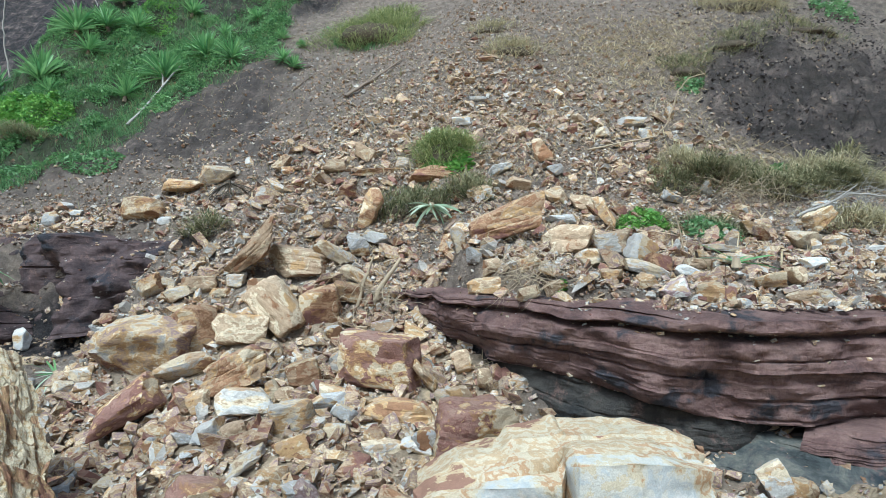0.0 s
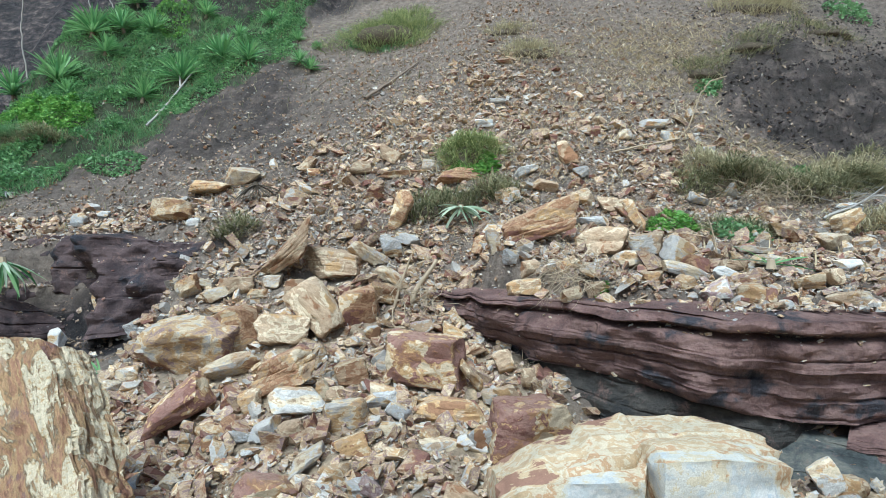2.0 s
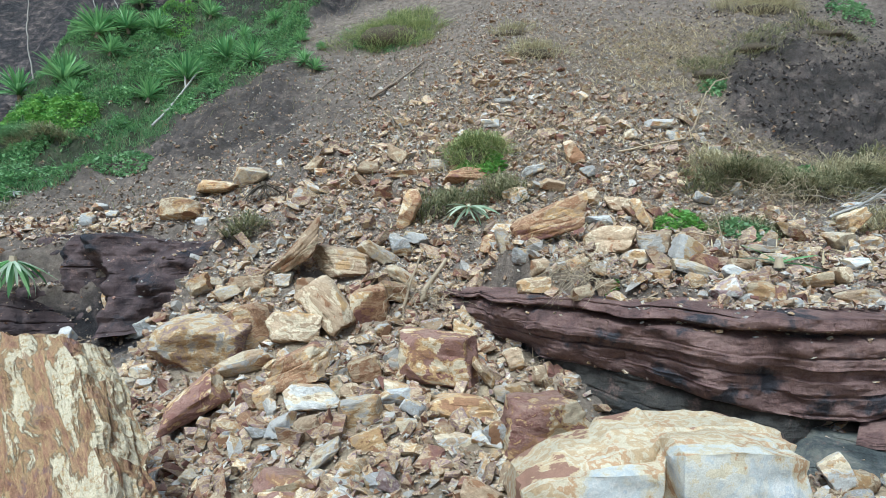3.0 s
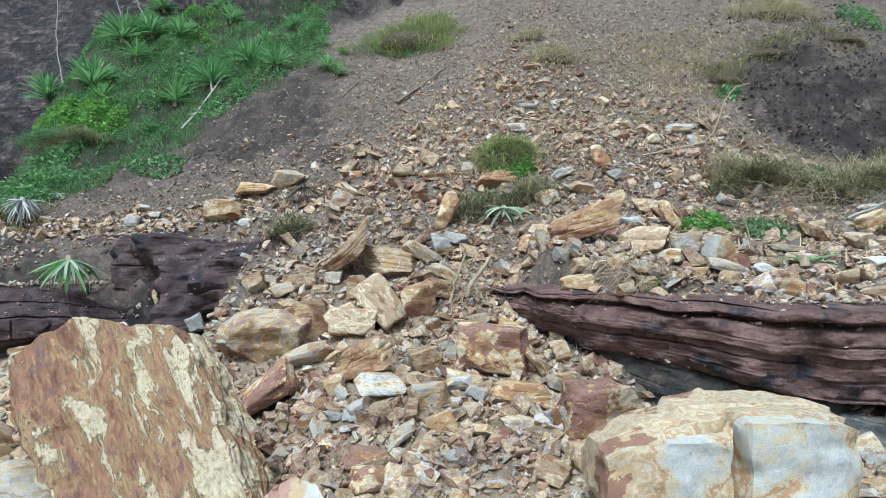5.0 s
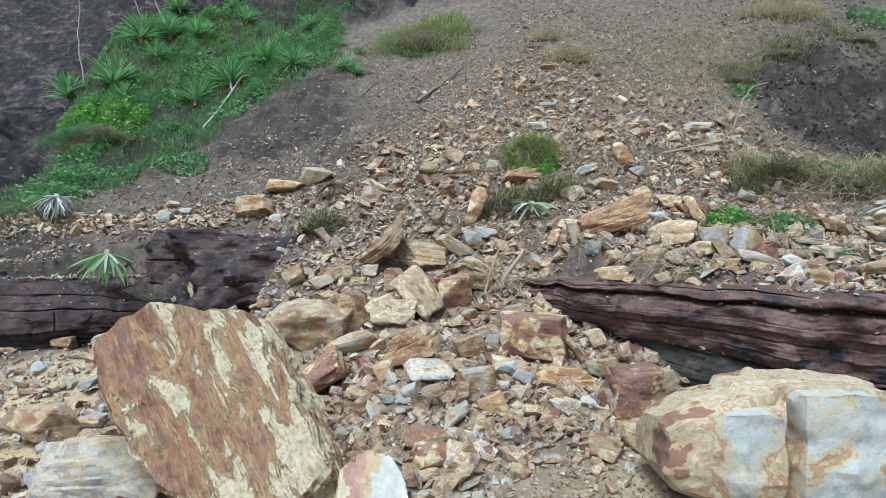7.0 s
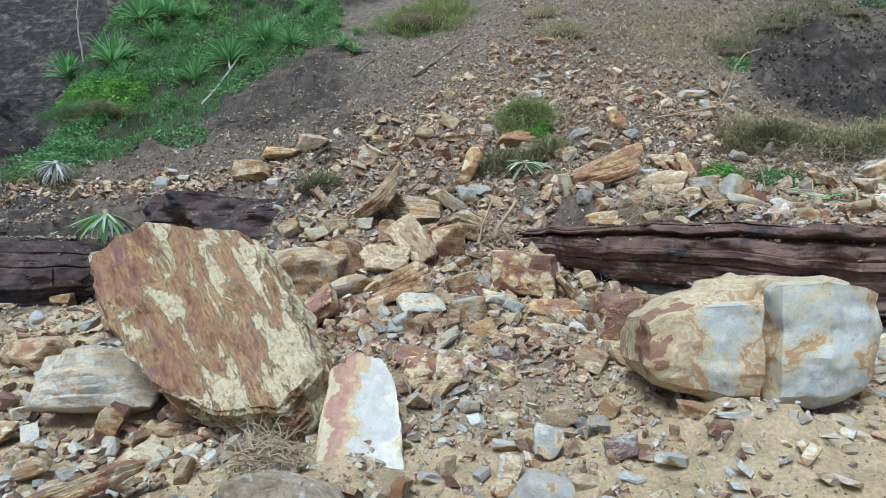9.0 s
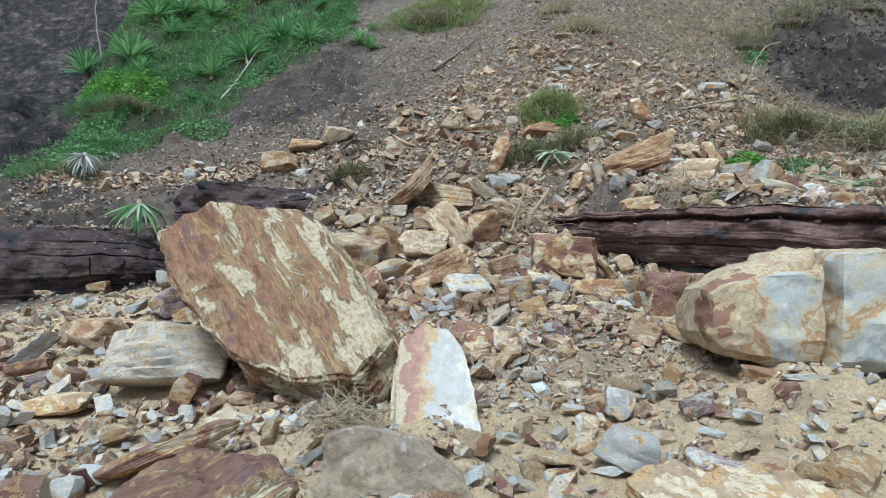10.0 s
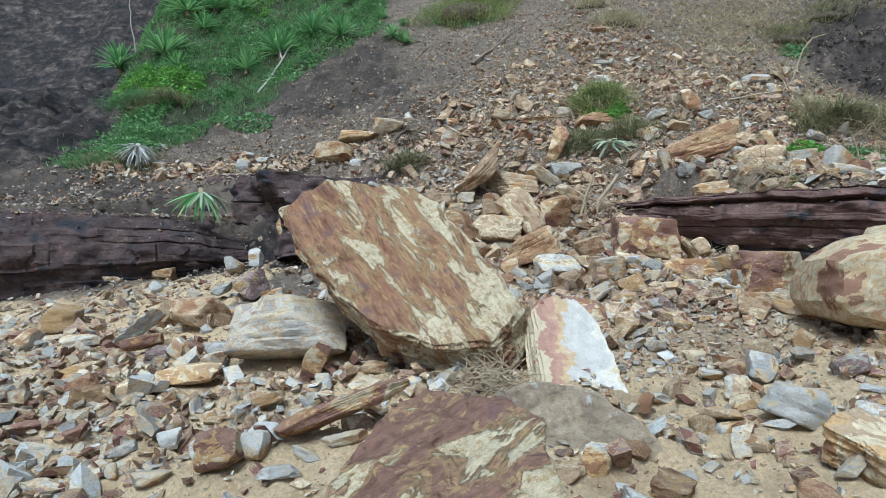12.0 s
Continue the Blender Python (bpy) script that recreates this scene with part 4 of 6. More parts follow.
boulder(-2.62, 6.34, 1.07, 0.27, 0.19, 0.25, "ochre", -20, 3, -19)
boulder(-2.50, 5.76, 0.85, 0.27, 0.19, 0.18, "grey", 0, -10, 18)
boulder(-1.80, 6.29, 1.20, 0.26, 0.19, 0.31, "cream", -20, 3, -10)
boulder(0.46, 6.63, 1.27, 0.20, 0.14, 0.28, "tan", 0, 4, 0)
boulder(-0.16, 5.34, 0.99, 0.25, 0.18, 0.25, "grey", -15, -1, 16)
boulder(-0.02, 4.88, 0.77, 0.30, 0.22, 0.25, "ochre", 0, 0, -14)
boulder(0.09, 6.36, 1.11, 0.39, 0.29, 0.22, "cream", 10, 4, -7)
boulder(-0.20, 6.48, 1.32, 0.50, 0.20, 0.14, "ochre", 50, 2, 16)
boulder(0.21, 5.01, 0.82, 0.23, 0.16, 0.17, "white", 10, -10, -2)
boulder(-2.82, 5.75, 0.80, 0.24, 0.18, 0.21, "grey", 0, -15, -16)
boulder(-1.69, 6.28, 1.15, 0.25, 0.18, 0.19, "tan", 0, -3, 20)
boulder(0.94, 8.79, 3.09, 1.33, 0.77, 0.56, "rust", -15, -3, -15)
boulder(1.77, 8.40, 2.81, 0.82, 0.60, 0.48, "tan", 0, -7, -16)
boulder(2.32, 8.10, 2.77, 0.53, 0.39, 0.45, "banded", -5, -5, -11)
boulder(1.88, 7.59, 2.57, 0.44, 0.32, 0.27, "cream", 0, -18, -2)
boulder(2.49, 7.55, 2.67, 0.39, 0.28, 0.39, "white", 30, -5, 6)
boulder(2.45, 7.18, 2.45, 0.59, 0.24, 0.17, "cream", 15, -15, -18)
boulder(1.27, 7.03, 2.47, 0.43, 0.29, 0.21, "cream", 20, 1, 19)
boulder(0.51, 7.44, 2.25, 0.50, 0.31, 0.22, "ochre", -10, 6, -18)
boulder(0.48, 8.13, 2.60, 0.34, 0.25, 0.26, "grey", 0, -6, 17)
boulder(0.68, 7.79, 2.49, 0.33, 0.24, 0.28, "tan", -10, -8, 15)
boulder(0.22, 8.51, 2.83, 0.20, 0.15, 0.39, "cream", -15, -10, 12)
boulder(0.07, 9.36, 2.76, 0.41, 0.30, 0.37, "rust", 0, -11, -18)
boulder(2.57, 9.46, 3.28, 0.21, 0.15, 0.68, "ochre", -35, -9, -20)
boulder(2.43, 10.30, 3.46, 0.49, 0.36, 0.33, "tan", 0, -16, -14)
boulder(1.94, 9.72, 3.18, 0.54, 0.32, 0.23, "grey", 5, 1, 14)
boulder(2.01, 10.53, 3.64, 0.44, 0.32, 0.38, "tan", 0, -17, -8)
boulder(1.92, 6.86, 2.38, 0.36, 0.25, 0.18, "ochre", 0, -5, -2)
boulder(2.51, 6.44, 2.26, 0.37, 0.27, 0.27, "mauve", -20, 1, -4)
boulder(2.94, 7.16, 2.41, 0.37, 0.26, 0.19, "white", 15, -14, -18)
boulder(2.97, 6.57, 2.22, 0.47, 0.34, 0.26, "ochre", 0, -8, 0)
boulder(3.11, 6.43, 2.20, 0.18, 0.13, 0.24, "maroon", 0, -7, -12)
boulder(3.72, 6.75, 2.32, 0.53, 0.37, 0.27, "ochre", 5, -6, 4)
boulder(4.06, 6.80, 2.40, 0.28, 0.21, 0.28, "tan", -20, -4, 13)
boulder(4.03, 6.41, 2.16, 0.54, 0.34, 0.24, "banded", 0, -6, 18)
boulder(5.17, 8.57, 2.85, 0.53, 0.38, 0.31, "cream", 10, 3, 15)
boulder(5.76, 9.19, 3.13, 0.57, 0.41, 0.36, "ochre", -25, -15, 19)
boulder(6.79, 10.59, 3.50, 0.55, 0.29, 0.21, "grey", 0, 7, 12)
boulder(4.94, 9.40, 3.00, 0.86, 0.28, 0.21, "tan", 10, -10, 7)
boulder(3.97, 8.42, 2.71, 0.70, 0.23, 0.13, "cream", 3, 2, -5)
boulder(3.91, 7.91, 2.56, 0.58, 0.22, 0.16, "cream", 8, -9, 7)
boulder(3.28, 7.59, 2.51, 0.45, 0.25, 0.18, "tan", 10, -10, 13)
boulder(2.66, 7.33, 2.52, 0.37, 0.27, 0.22, "rust", 20, -9, 15)
boulder(1.06, 7.32, 2.52, 0.34, 0.24, 0.22, "ochre", -20, -8, -20)
boulder(1.33, 6.88, 2.25, 0.41, 0.30, 0.23, "tan", 0, 7, 6)
boulder(0.95, 6.63, 2.21, 0.30, 0.22, 0.17, "cream", -10, 0, 0)
boulder(-0.16, 11.47, 4.14, 1.11, 0.50, 0.36, "rust", 0, -18, 4)
boulder(-1.41, 11.91, 4.23, 1.15, 0.38, 0.18, "rust", -3, 1, 17)
boulder(-1.22, 10.29, 3.47, 0.39, 0.28, 0.90, "rust", 25, 2, -12)
boulder(1.09, 11.38, 4.23, 0.52, 0.33, 0.24, "grey", -15, -17, 20)
boulder(4.18, 13.16, 5.50, 0.73, 0.49, 0.35, "white", 0, 2, 1)
boulder(4.27, 12.64, 5.15, 0.32, 0.24, 0.30, "grey", 0, -4, 2)
boulder(5.04, 12.33, 4.79, 0.34, 0.25, 0.27, "white", 0, 3, 2)
boulder(4.05, 10.63, 3.63, 0.44, 0.31, 0.22, "grey", 15, 1, -3)
boulder(0.41, 13.40, 5.58, 0.48, 0.35, 0.25, "white", 0, 5, 11)
boulder(-3.29, 12.72, 4.36, 0.33, 0.24, 0.23, "grey", 0, -18, 17)
boulder(-5.96, 11.97, 3.48, 0.90, 0.66, 0.57, "ochre", -5, -17, -19)
boulder(-5.59, 12.85, 4.04, 1.07, 0.63, 0.46, "ochre", 0, -7, -4)
boulder(-4.86, 12.89, 4.32, 0.79, 0.58, 0.54, "cream", -5, 2, 9)
boulder(-3.46, 12.87, 4.58, 0.56, 0.41, 0.31, "tan", -40, -9, 17)
boulder(-8.28, 12.53, 3.31, 0.37, 0.27, 0.37, "grey", 0, 1, 0)
boulder(-7.93, 12.84, 3.47, 0.33, 0.24, 0.23, "grey", 0, -13, 3)
boulder(-8.43, 13.23, 3.65, 0.39, 0.29, 0.21, "white", -10, -13, 0)
boulder(-5.51, 11.73, 3.24, 0.28, 0.20, 0.23, "white", 0, 6, 3)
boulder(-1.63, 12.44, 4.71, 0.49, 0.36, 0.34, "tan", 20, 1, -4)
boulder(-2.19, 12.17, 4.37, 0.53, 0.39, 0.31, "tan", -10, -9, 4)
boulder(-0.78, 11.96, 4.40, 0.43, 0.31, 0.28, "cream", 0, -15, -19)
boulder(1.91, 11.64, 4.64, 0.35, 0.25, 0.58, "tan", -25, 0, -12)
boulder(3.03, 13.34, 5.62, 0.53, 0.36, 0.26, "tan", 0, -9, 12)
boulder(0.87, 14.90, 6.45, 0.50, 0.28, 0.21, "grey", 0, -11, -3)
boulder(3.34, 12.47, 5.13, 0.44, 0.31, 0.22, "cream", -10, -11, 0)
boulder(2.18, 11.35, 4.21, 0.38, 0.28, 0.25, "grey", -20, -13, 7)
boulder(1.40, 10.94, 3.89, 0.54, 0.36, 0.26, "tan", 10, 2, -14)
boulder(4.60, 7.37, 2.52, 0.32, 0.24, 0.22, "white", 0, -15, 18)
boulder(6.73, 9.68, 3.20, 0.38, 0.28, 0.23, "tan", 0, -8, 1)
boulder(-3.12, 8.91, 2.22, 0.35, 0.26, 0.23, "cream", -10, 3, -6)
boulder(-3.29, 8.78, 2.05, 0.38, 0.28, 0.21, "cream", 0, -4, -10)
boulder(-0.81, 7.97, 1.65, 0.36, 0.27, 0.27, "mauve", -10, -16, 1)
boulder(-0.38, 7.89, 1.59, 0.41, 0.30, 0.27, "ochre", 15, 5, -7)
boulder(-1.46, 7.99, 1.57, 0.27, 0.20, 0.22, "grey", 0, 0, 8)
boulder(0.14, 7.79, 1.83, 0.23, 0.17, 0.17, "tan", 0, -10, -6)
boulder(-0.10, 7.53, 1.42, 0.30, 0.22, 0.19, "tan", -20, 7, -13)
boulder(0.22, 7.10, 1.36, 0.24, 0.18, 0.33, "tan", -20, -17, 13)
boulder(2.81, 5.03, 0.73, 0.26, 0.19, 0.33, "cream", -25, -12, 0)
boulder(3.02, 4.99, 0.69, 0.30, 0.22, 0.23, "ochre", 10, 7, 16)
boulder(-5.04, 4.62, 0.44, 1.35, 0.98, 0.75, "cream", -4, -13, -3)
boulder(-6.63, 5.95, 0.52, 0.86, 0.63, 0.54, "tan", 5, -8, -15)
boulder(-6.36, 7.23, 0.81, 0.53, 0.39, 0.44, "mauve", -25, 7, 19)
boulder(-7.16, 5.69, 0.39, 0.73, 0.27, 0.20, "grey", -35, -7, 17)
boulder(-6.85, 5.18, 0.28, 0.56, 0.24, 0.17, "maroon", -18, -14, 6)
boulder(-6.57, 4.86, 0.18, 0.39, 0.28, 0.24, "mauve", -10, -9, 13)
boulder(-6.37, 4.84, 0.27, 0.21, 0.15, 0.27, "white", 40, 7, -3)
boulder(-5.95, 4.22, 0.11, 0.65, 0.29, 0.21, "ochre", -8, -4, 2)
boulder(-6.37, 3.94, 0.01, 0.28, 0.20, 0.25, "tan", 0, 2, 6)
boulder(-4.70, 4.11, 0.25, 0.27, 0.20, 0.38, "maroon", 25, -9, 6)
boulder(-8.72, 6.56, 0.37, 0.58, 0.43, 0.38, "tan", 5, 0, 6)
boulder(-4.99, 2.39, -0.01, 0.32, 0.23, 0.31, "maroon", -15, -17, 6)
boulder(-4.78, 2.48, 0.00, 0.22, 0.16, 0.24, "white", -15, -14, -8)
boulder(-4.24, 2.72, 0.19, 1.06, 0.35, 0.18, "maroon", -22, -18, 10)
boulder(-5.56, 2.93, -0.11, 0.18, 0.13, 0.15, "white", -10, 8, 19)
boulder(-5.83, 2.79, -0.14, 0.23, 0.14, 0.10, "grey", -15, -2, 7)
boulder(-5.78, 2.54, -0.21, 0.10, 0.07, 0.14, "white", -10, -1, -6)
boulder(-5.40, 2.31, -0.16, 0.31, 0.18, 0.13, "cream", -10, -17, 9)
boulder(-6.49, 3.89, -0.05, 0.24, 0.13, 0.10, "white", -5, 8, 13)
boulder(-4.15, 3.68, 0.13, 0.38, 0.24, 0.17, "cream", 20, -9, 14)
boulder(-2.30, 5.71, 0.91, 0.24, 0.17, 0.18, "white", 10, -8, -6)
boulder(-1.96, 4.57, 0.64, 0.44, 0.32, 0.27, "maroon", 10, -16, 17)
boulder(-1.13, 4.84, 0.72, 0.26, 0.19, 0.22, "mauve", 0, -9, -13)
boulder(-1.18, 4.26, 0.58, 0.19, 0.14, 0.14, "ochre", 10, 7, -5)
boulder(-0.34, 4.54, 0.73, 0.34, 0.25, 0.27, "tan", 10, -17, -18)
boulder(-1.27, 3.39, 0.29, 0.30, 0.12, 0.09, "white", 12, 7, 12)
boulder(-1.00, 3.14, 0.39, 0.26, 0.19, 0.26, "grey", 10, -12, 7)
boulder(-1.14, 2.41, 0.29, 0.43, 0.31, 0.30, "white", 25, 0, -17)
boulder(-1.31, 2.92, 0.28, 0.17, 0.13, 0.24, "cream", 20, -18, 10)
boulder(-0.87, 2.63, 0.30, 0.22, 0.16, 0.12, "tan", 0, 5, -13)
boulder(-1.36, 2.74, 0.21, 0.20, 0.15, 0.16, "rust", 0, -13, 12)
boulder(-1.29, 2.35, 0.19, 0.34, 0.11, 0.08, "grey", -8, -9, -5)
boulder(-0.59, 2.70, 0.50, 0.26, 0.19, 0.18, "mauve", -15, 3, -19)
boulder(-0.34, 2.53, 0.48, 0.33, 0.11, 0.08, "white", 15, -2, 14)
boulder(-0.70, 2.14, 0.27, 0.41, 0.22, 0.16, "mauve", 8, -5, -17)
boulder(-0.83, 1.75, 0.18, 0.20, 0.14, 0.17, "grey", 0, 1, -13)
boulder(-2.06, 2.74, 0.21, 0.25, 0.18, 0.17, "tan", -10, -8, -12)
boulder(-1.83, 3.01, 0.18, 0.24, 0.12, 0.09, "white", 15, -10, 14)
boulder(-2.57, 2.02, 0.06, 0.22, 0.16, 0.21, "grey", 0, -3, -17)
boulder(-2.77, 1.93, 0.03, 0.22, 0.16, 0.12, "tan", -10, -7, -6)
boulder(-0.45, 3.53, 0.55, 0.17, 0.12, 0.23, "ochre", 30, -12, -13)
boulder(0.11, 3.22, 0.60, 0.31, 0.17, 0.12, "grey", 8, -1, -13)
boulder(0.26, 2.99, 0.63, 0.27, 0.10, 0.07, "white", 0, -13, -5)
boulder(0.17, 2.94, 0.56, 0.23, 0.14, 0.10, "maroon", -15, 7, -3)
boulder(-0.43, 2.09, 0.31, 0.21, 0.13, 0.09, "tan", 0, 7, -12)
boulder(-0.53, 1.87, 0.26, 0.20, 0.08, 0.06, "white", 25, 8, -20)
boulder(-3.02, 4.08, 0.34, 0.23, 0.17, 0.19, "ochre", 0, -3, 20)
boulder(-4.56, 7.53, 1.12, 0.35, 0.26, 0.21, "cream", 0, 0, 5)
boulder(-8.60, 10.34, 1.04, 0.46, 0.34, 0.30, "mauve", -20, -17, -3)
boulder(-8.92, 9.99, 0.83, 0.50, 0.36, 0.27, "ochre", 0, -11, -3)
boulder(-9.75, 9.65, 0.74, 0.35, 0.21, 0.15, "tan", 0, 1, 13)
boulder(-6.79, 7.15, 0.71, 0.42, 0.28, 0.20, "grey", -15, -2, 7)
boulder(-7.38, 9.42, 1.01, 0.47, 0.34, 0.32, "grey", 20, -17, 10)
boulder(-7.25, 10.21, 1.15, 0.34, 0.25, 0.41, "white", 0, -8, -20)
boulder(-5.83, 6.75, 0.67, 0.39, 0.28, 0.27, "grey", -10, -17, -12)
boulder(-6.10, 6.06, 0.51, 0.44, 0.25, 0.18, "mauve", -10, -17, -13)
boulder(-7.11, 6.19, 0.46, 0.26, 0.19, 0.35, "tan", 30, -17, -16)
boulder(-5.99, 5.04, 0.22, 0.45, 0.30, 0.22, "grey", 0, -3, -18)
boulder(-6.19, 4.82, 0.26, 0.25, 0.18, 0.19, "maroon", 15, 4, -15)
boulder(-7.94, 5.71, 0.21, 0.56, 0.21, 0.16, "cream", -5, -2, 12)
boulder(-7.34, 4.71, 0.04, 0.43, 0.25, 0.18, "tan", -10, -3, 0)
boulder(-4.96, 3.42, 0.06, 0.29, 0.17, 0.13, "ochre", -20, -13, 0)
boulder(-4.58, 3.12, 0.03, 0.27, 0.15, 0.11, "tan", -25, -16, 2)
boulder(-4.43, 2.47, -0.05, 0.23, 0.12, 0.09, "white", 15, -6, 4)
boulder(-4.18, 2.51, 0.03, 0.35, 0.12, 0.09, "cream", -10, 0, -1)
boulder(-4.52, 2.16, -0.06, 0.32, 0.12, 0.09, "grey", -5, -7, -4)
boulder(-6.81, 3.77, -0.03, 0.26, 0.16, 0.11, "white", 0, -12, 1)
boulder(-6.10, 3.68, -0.06, 0.22, 0.16, 0.13, "cream", 0, -5, -13)
boulder(-5.47, 3.50, -0.08, 0.13, 0.09, 0.11, "white", 0, -14, 15)
boulder(-5.32, 3.92, 0.08, 0.16, 0.12, 0.13, "tan", 0, -18, 4)
boulder(-4.99, 3.87, 0.09, 0.18, 0.13, 0.12, "cream", 0, 7, -15)
boulder(-3.77, 3.56, 0.17, 0.25, 0.16, 0.12, "grey", -5, 0, -9)
boulder(-4.14, 3.98, 0.22, 0.32, 0.22, 0.16, "tan", 0, -17, 3)
boulder(-1.74, 3.03, 0.25, 0.18, 0.13, 0.13, "tan", -20, -4, 18)
boulder(-1.21, 3.85, 0.35, 0.21, 0.15, 0.12, "cream", 0, 2, 14)
boulder(0.05, 4.22, 0.72, 0.34, 0.22, 0.16, "cream", 15, -6, 20)
boulder(-0.02, 4.64, 0.79, 0.42, 0.31, 0.24, "tan", 10, 7, -18)
boulder(-0.84, 4.48, 0.63, 0.29, 0.13, 0.09, "grey", 0, 1, 7)
boulder(-1.54, 3.96, 0.43, 0.21, 0.16, 0.12, "cream", -10, -17, 3)
boulder(-1.15, 6.00, 1.16, 0.44, 0.24, 0.18, "grey", -10, 2, 11)
boulder(-0.26, 5.37, 0.95, 0.31, 0.23, 0.20, "white", -10, 6, 0)
boulder(0.18, 6.28, 1.15, 0.30, 0.22, 0.30, "tan", 0, -5, 6)
boulder(-2.09, 1.87, 0.02, 0.10, 0.07, 0.07, "white", -20, -4, -19)
boulder(-1.64, 2.35, 0.16, 0.19, 0.14, 0.10, "grey", -10, -11, -7)
boulder(-1.82, 2.34, 0.09, 0.15, 0.10, 0.08, "cream", 20, -1, -3)


# ---- rubble: thousands of stones joined into sheets of debris ----
def templates(count, seed, dims, cuts):
    rng = random.Random(seed)
    shapes = []
    for _ in range(count):
        bm = stone_bmesh(rng, (1.0, rng.uniform(*dims[0]), rng.uniform(*dims[1])), cuts, 0.66)
        bm.verts.ensure_lookup_table()
        facet = bm.faces.layers.float["facet"]
        shapes.append((np.array([v.co for v in bm.verts]), np.array([[v.index for v in f.verts] for f in bm.faces]), np.array([f[facet] for f in bm.faces])))
        bm.free()
    return shapes


def euler_matrices(rx, ry, rz):
    cx, sx, cy, sy, cz, sz = np.cos(rx), np.sin(rx), np.cos(ry), np.sin(ry), np.cos(rz), np.sin(rz)
    m = np.empty((len(rx), 3, 3))
    m[:, 0, 0], m[:, 0, 1], m[:, 0, 2] = cz * cy, cz * sy * sx - sz * cx, cz * sy * cx + sz * sx
    m[:, 1, 0], m[:, 1, 1], m[:, 1, 2] = sz * cy, sz * sy * sx + cz * cx, sz * sy * cx - cz * sx
    m[:, 2, 0], m[:, 2, 1], m[:, 2, 2] = -sy, cy * sx, cy * cx
    return m


def strewn(name, label, shapes, x, y, size, mat, rng, tumble=0.5, sink=0.2, z=None):
    """Joins copies of the shapes, one at each x, y, into one object of loose stones."""
    z = surface(x, y) if z is None else z
    which = rng.integers(0, len(shapes), len(x))
    turns = euler_matrices(rng.normal(0, tumble, len(x)), rng.normal(0, tumble, len(x)), rng.uniform(0, 6.28, len(x)))
    verts, faces, facets, start = [], [], [], 0
    for k, (v, f, tone) in enumerate(shapes):
        pick = np.where(which == k)[0]
        if not len(pick):
            continue
        p = np.einsum("nij,vj->nvi", turns[pick], v) * size[pick, None, None]
        rise = -p[:, :, 2].min(1) * (1 - sink) * 0.75
        p = p + np.stack([x[pick], y[pick], z[pick] + rise], 1)[:, None, :]
        verts.append(p.reshape(-1, 3))
        faces.append((f[None] + (start + np.arange(len(pick)) * len(v))[:, None, None]).reshape(-1, 3))
        facets.append((tone[None, :] + rng.uniform(0, 1, (len(pick), 1))).ravel() % 1.0)
        start += len(pick) * len(v)
    me = mesh_of(name, np.concatenate(verts), np.concatenate(faces), mat)
    me.attributes.new("facet", "FLOAT", "FACE").data.foreach_set("value", np.concatenate(facets).astype(np.float32))
    return tagged(new(name, me), label, "rubble", kind="stuff")


def scatter(rng, count, box, density):
    """Random places in the box, kept by the density there."""
    x, y = rng.uniform(box[0], box[1], count), rng.uniform(box[2], box[3], count)
    keep = rng.uniform(0, 1, count) < density(x, y)
    return x[keep], y[keep]


def clear(x, y, grow=0.85):
    """One in the open, nought where a boulder stands."""
    free = np.ones(np.shape(x))
    for bx, by, bw, bd in FOOTPRINTS:
        free = np.where(((x - bx) / (bw * grow + 0.02)) ** 2 + ((y - by + 0.05) / (bd * grow + 0.05)) ** 2 < 1, 0.0, free)
    return free


def cone(x, y):
    """Where the slide's rubble lies thick."""
    n = 0.5 * fbm(x * 0.6, y * 0.6, octaves=3, seed=70)
    c = step(0.0, 1.0, 1.25 - np.hypot((x - 0.8 - 0.02 * (y - 12)) / (6.3 - 0.22 * (y - 11)), (y - 11.0) / 6.2) + 0.35 * n)
    lobe = step(0.0, 0.5, 1.2 - np.hypot((x + 2.3) / 3.0, (y - 7.6) / 2.6) + 0.3 * n)
    shelf = step(0.6, 1.4, x) * step(0.1, 0.5, y - line_right(x)) * step(10.0, 9.0, y) * step(9.5, 7.5, x)
    band = 0.75 * step(0.25, 0.6, 1.0 - np.abs(y - 12.3 + 0.05 * (x + 8)) / 1.1 + 0.3 * n) * step(-12.5, -11, x) * step(-3, -5, x)
    hollow = 0.97 * step(0.35, 0.6, hump(x, y, -6.6, 10.5, 2.5, 0.8) + 0.12 * n)
    hollow = np.maximum(hollow, 0.95 * step(0.35, 0.6, hump(x, y, 1.35, 5.8, 0.85, 0.65) + 0.1 * n))
    return np.clip(np.maximum.reduce([c, lobe, shelf, band]) - hollow, 0, 1)


def shore(x, y):
    sand = zones(x, y)[0]
    n = 0.5 + 0.5 * fbm(x * 0.9, y * 0.9, octaves=3, seed=71)
    return sand * (0.15 + 0.85 * step(-5.0, 0.5, y + n)) * np.clip(0.25 + 0.9 * n, 0, 1) * step(-0.2, 0.8, line_left(x) - y + 20 * step(-6.5, -6.0, x))


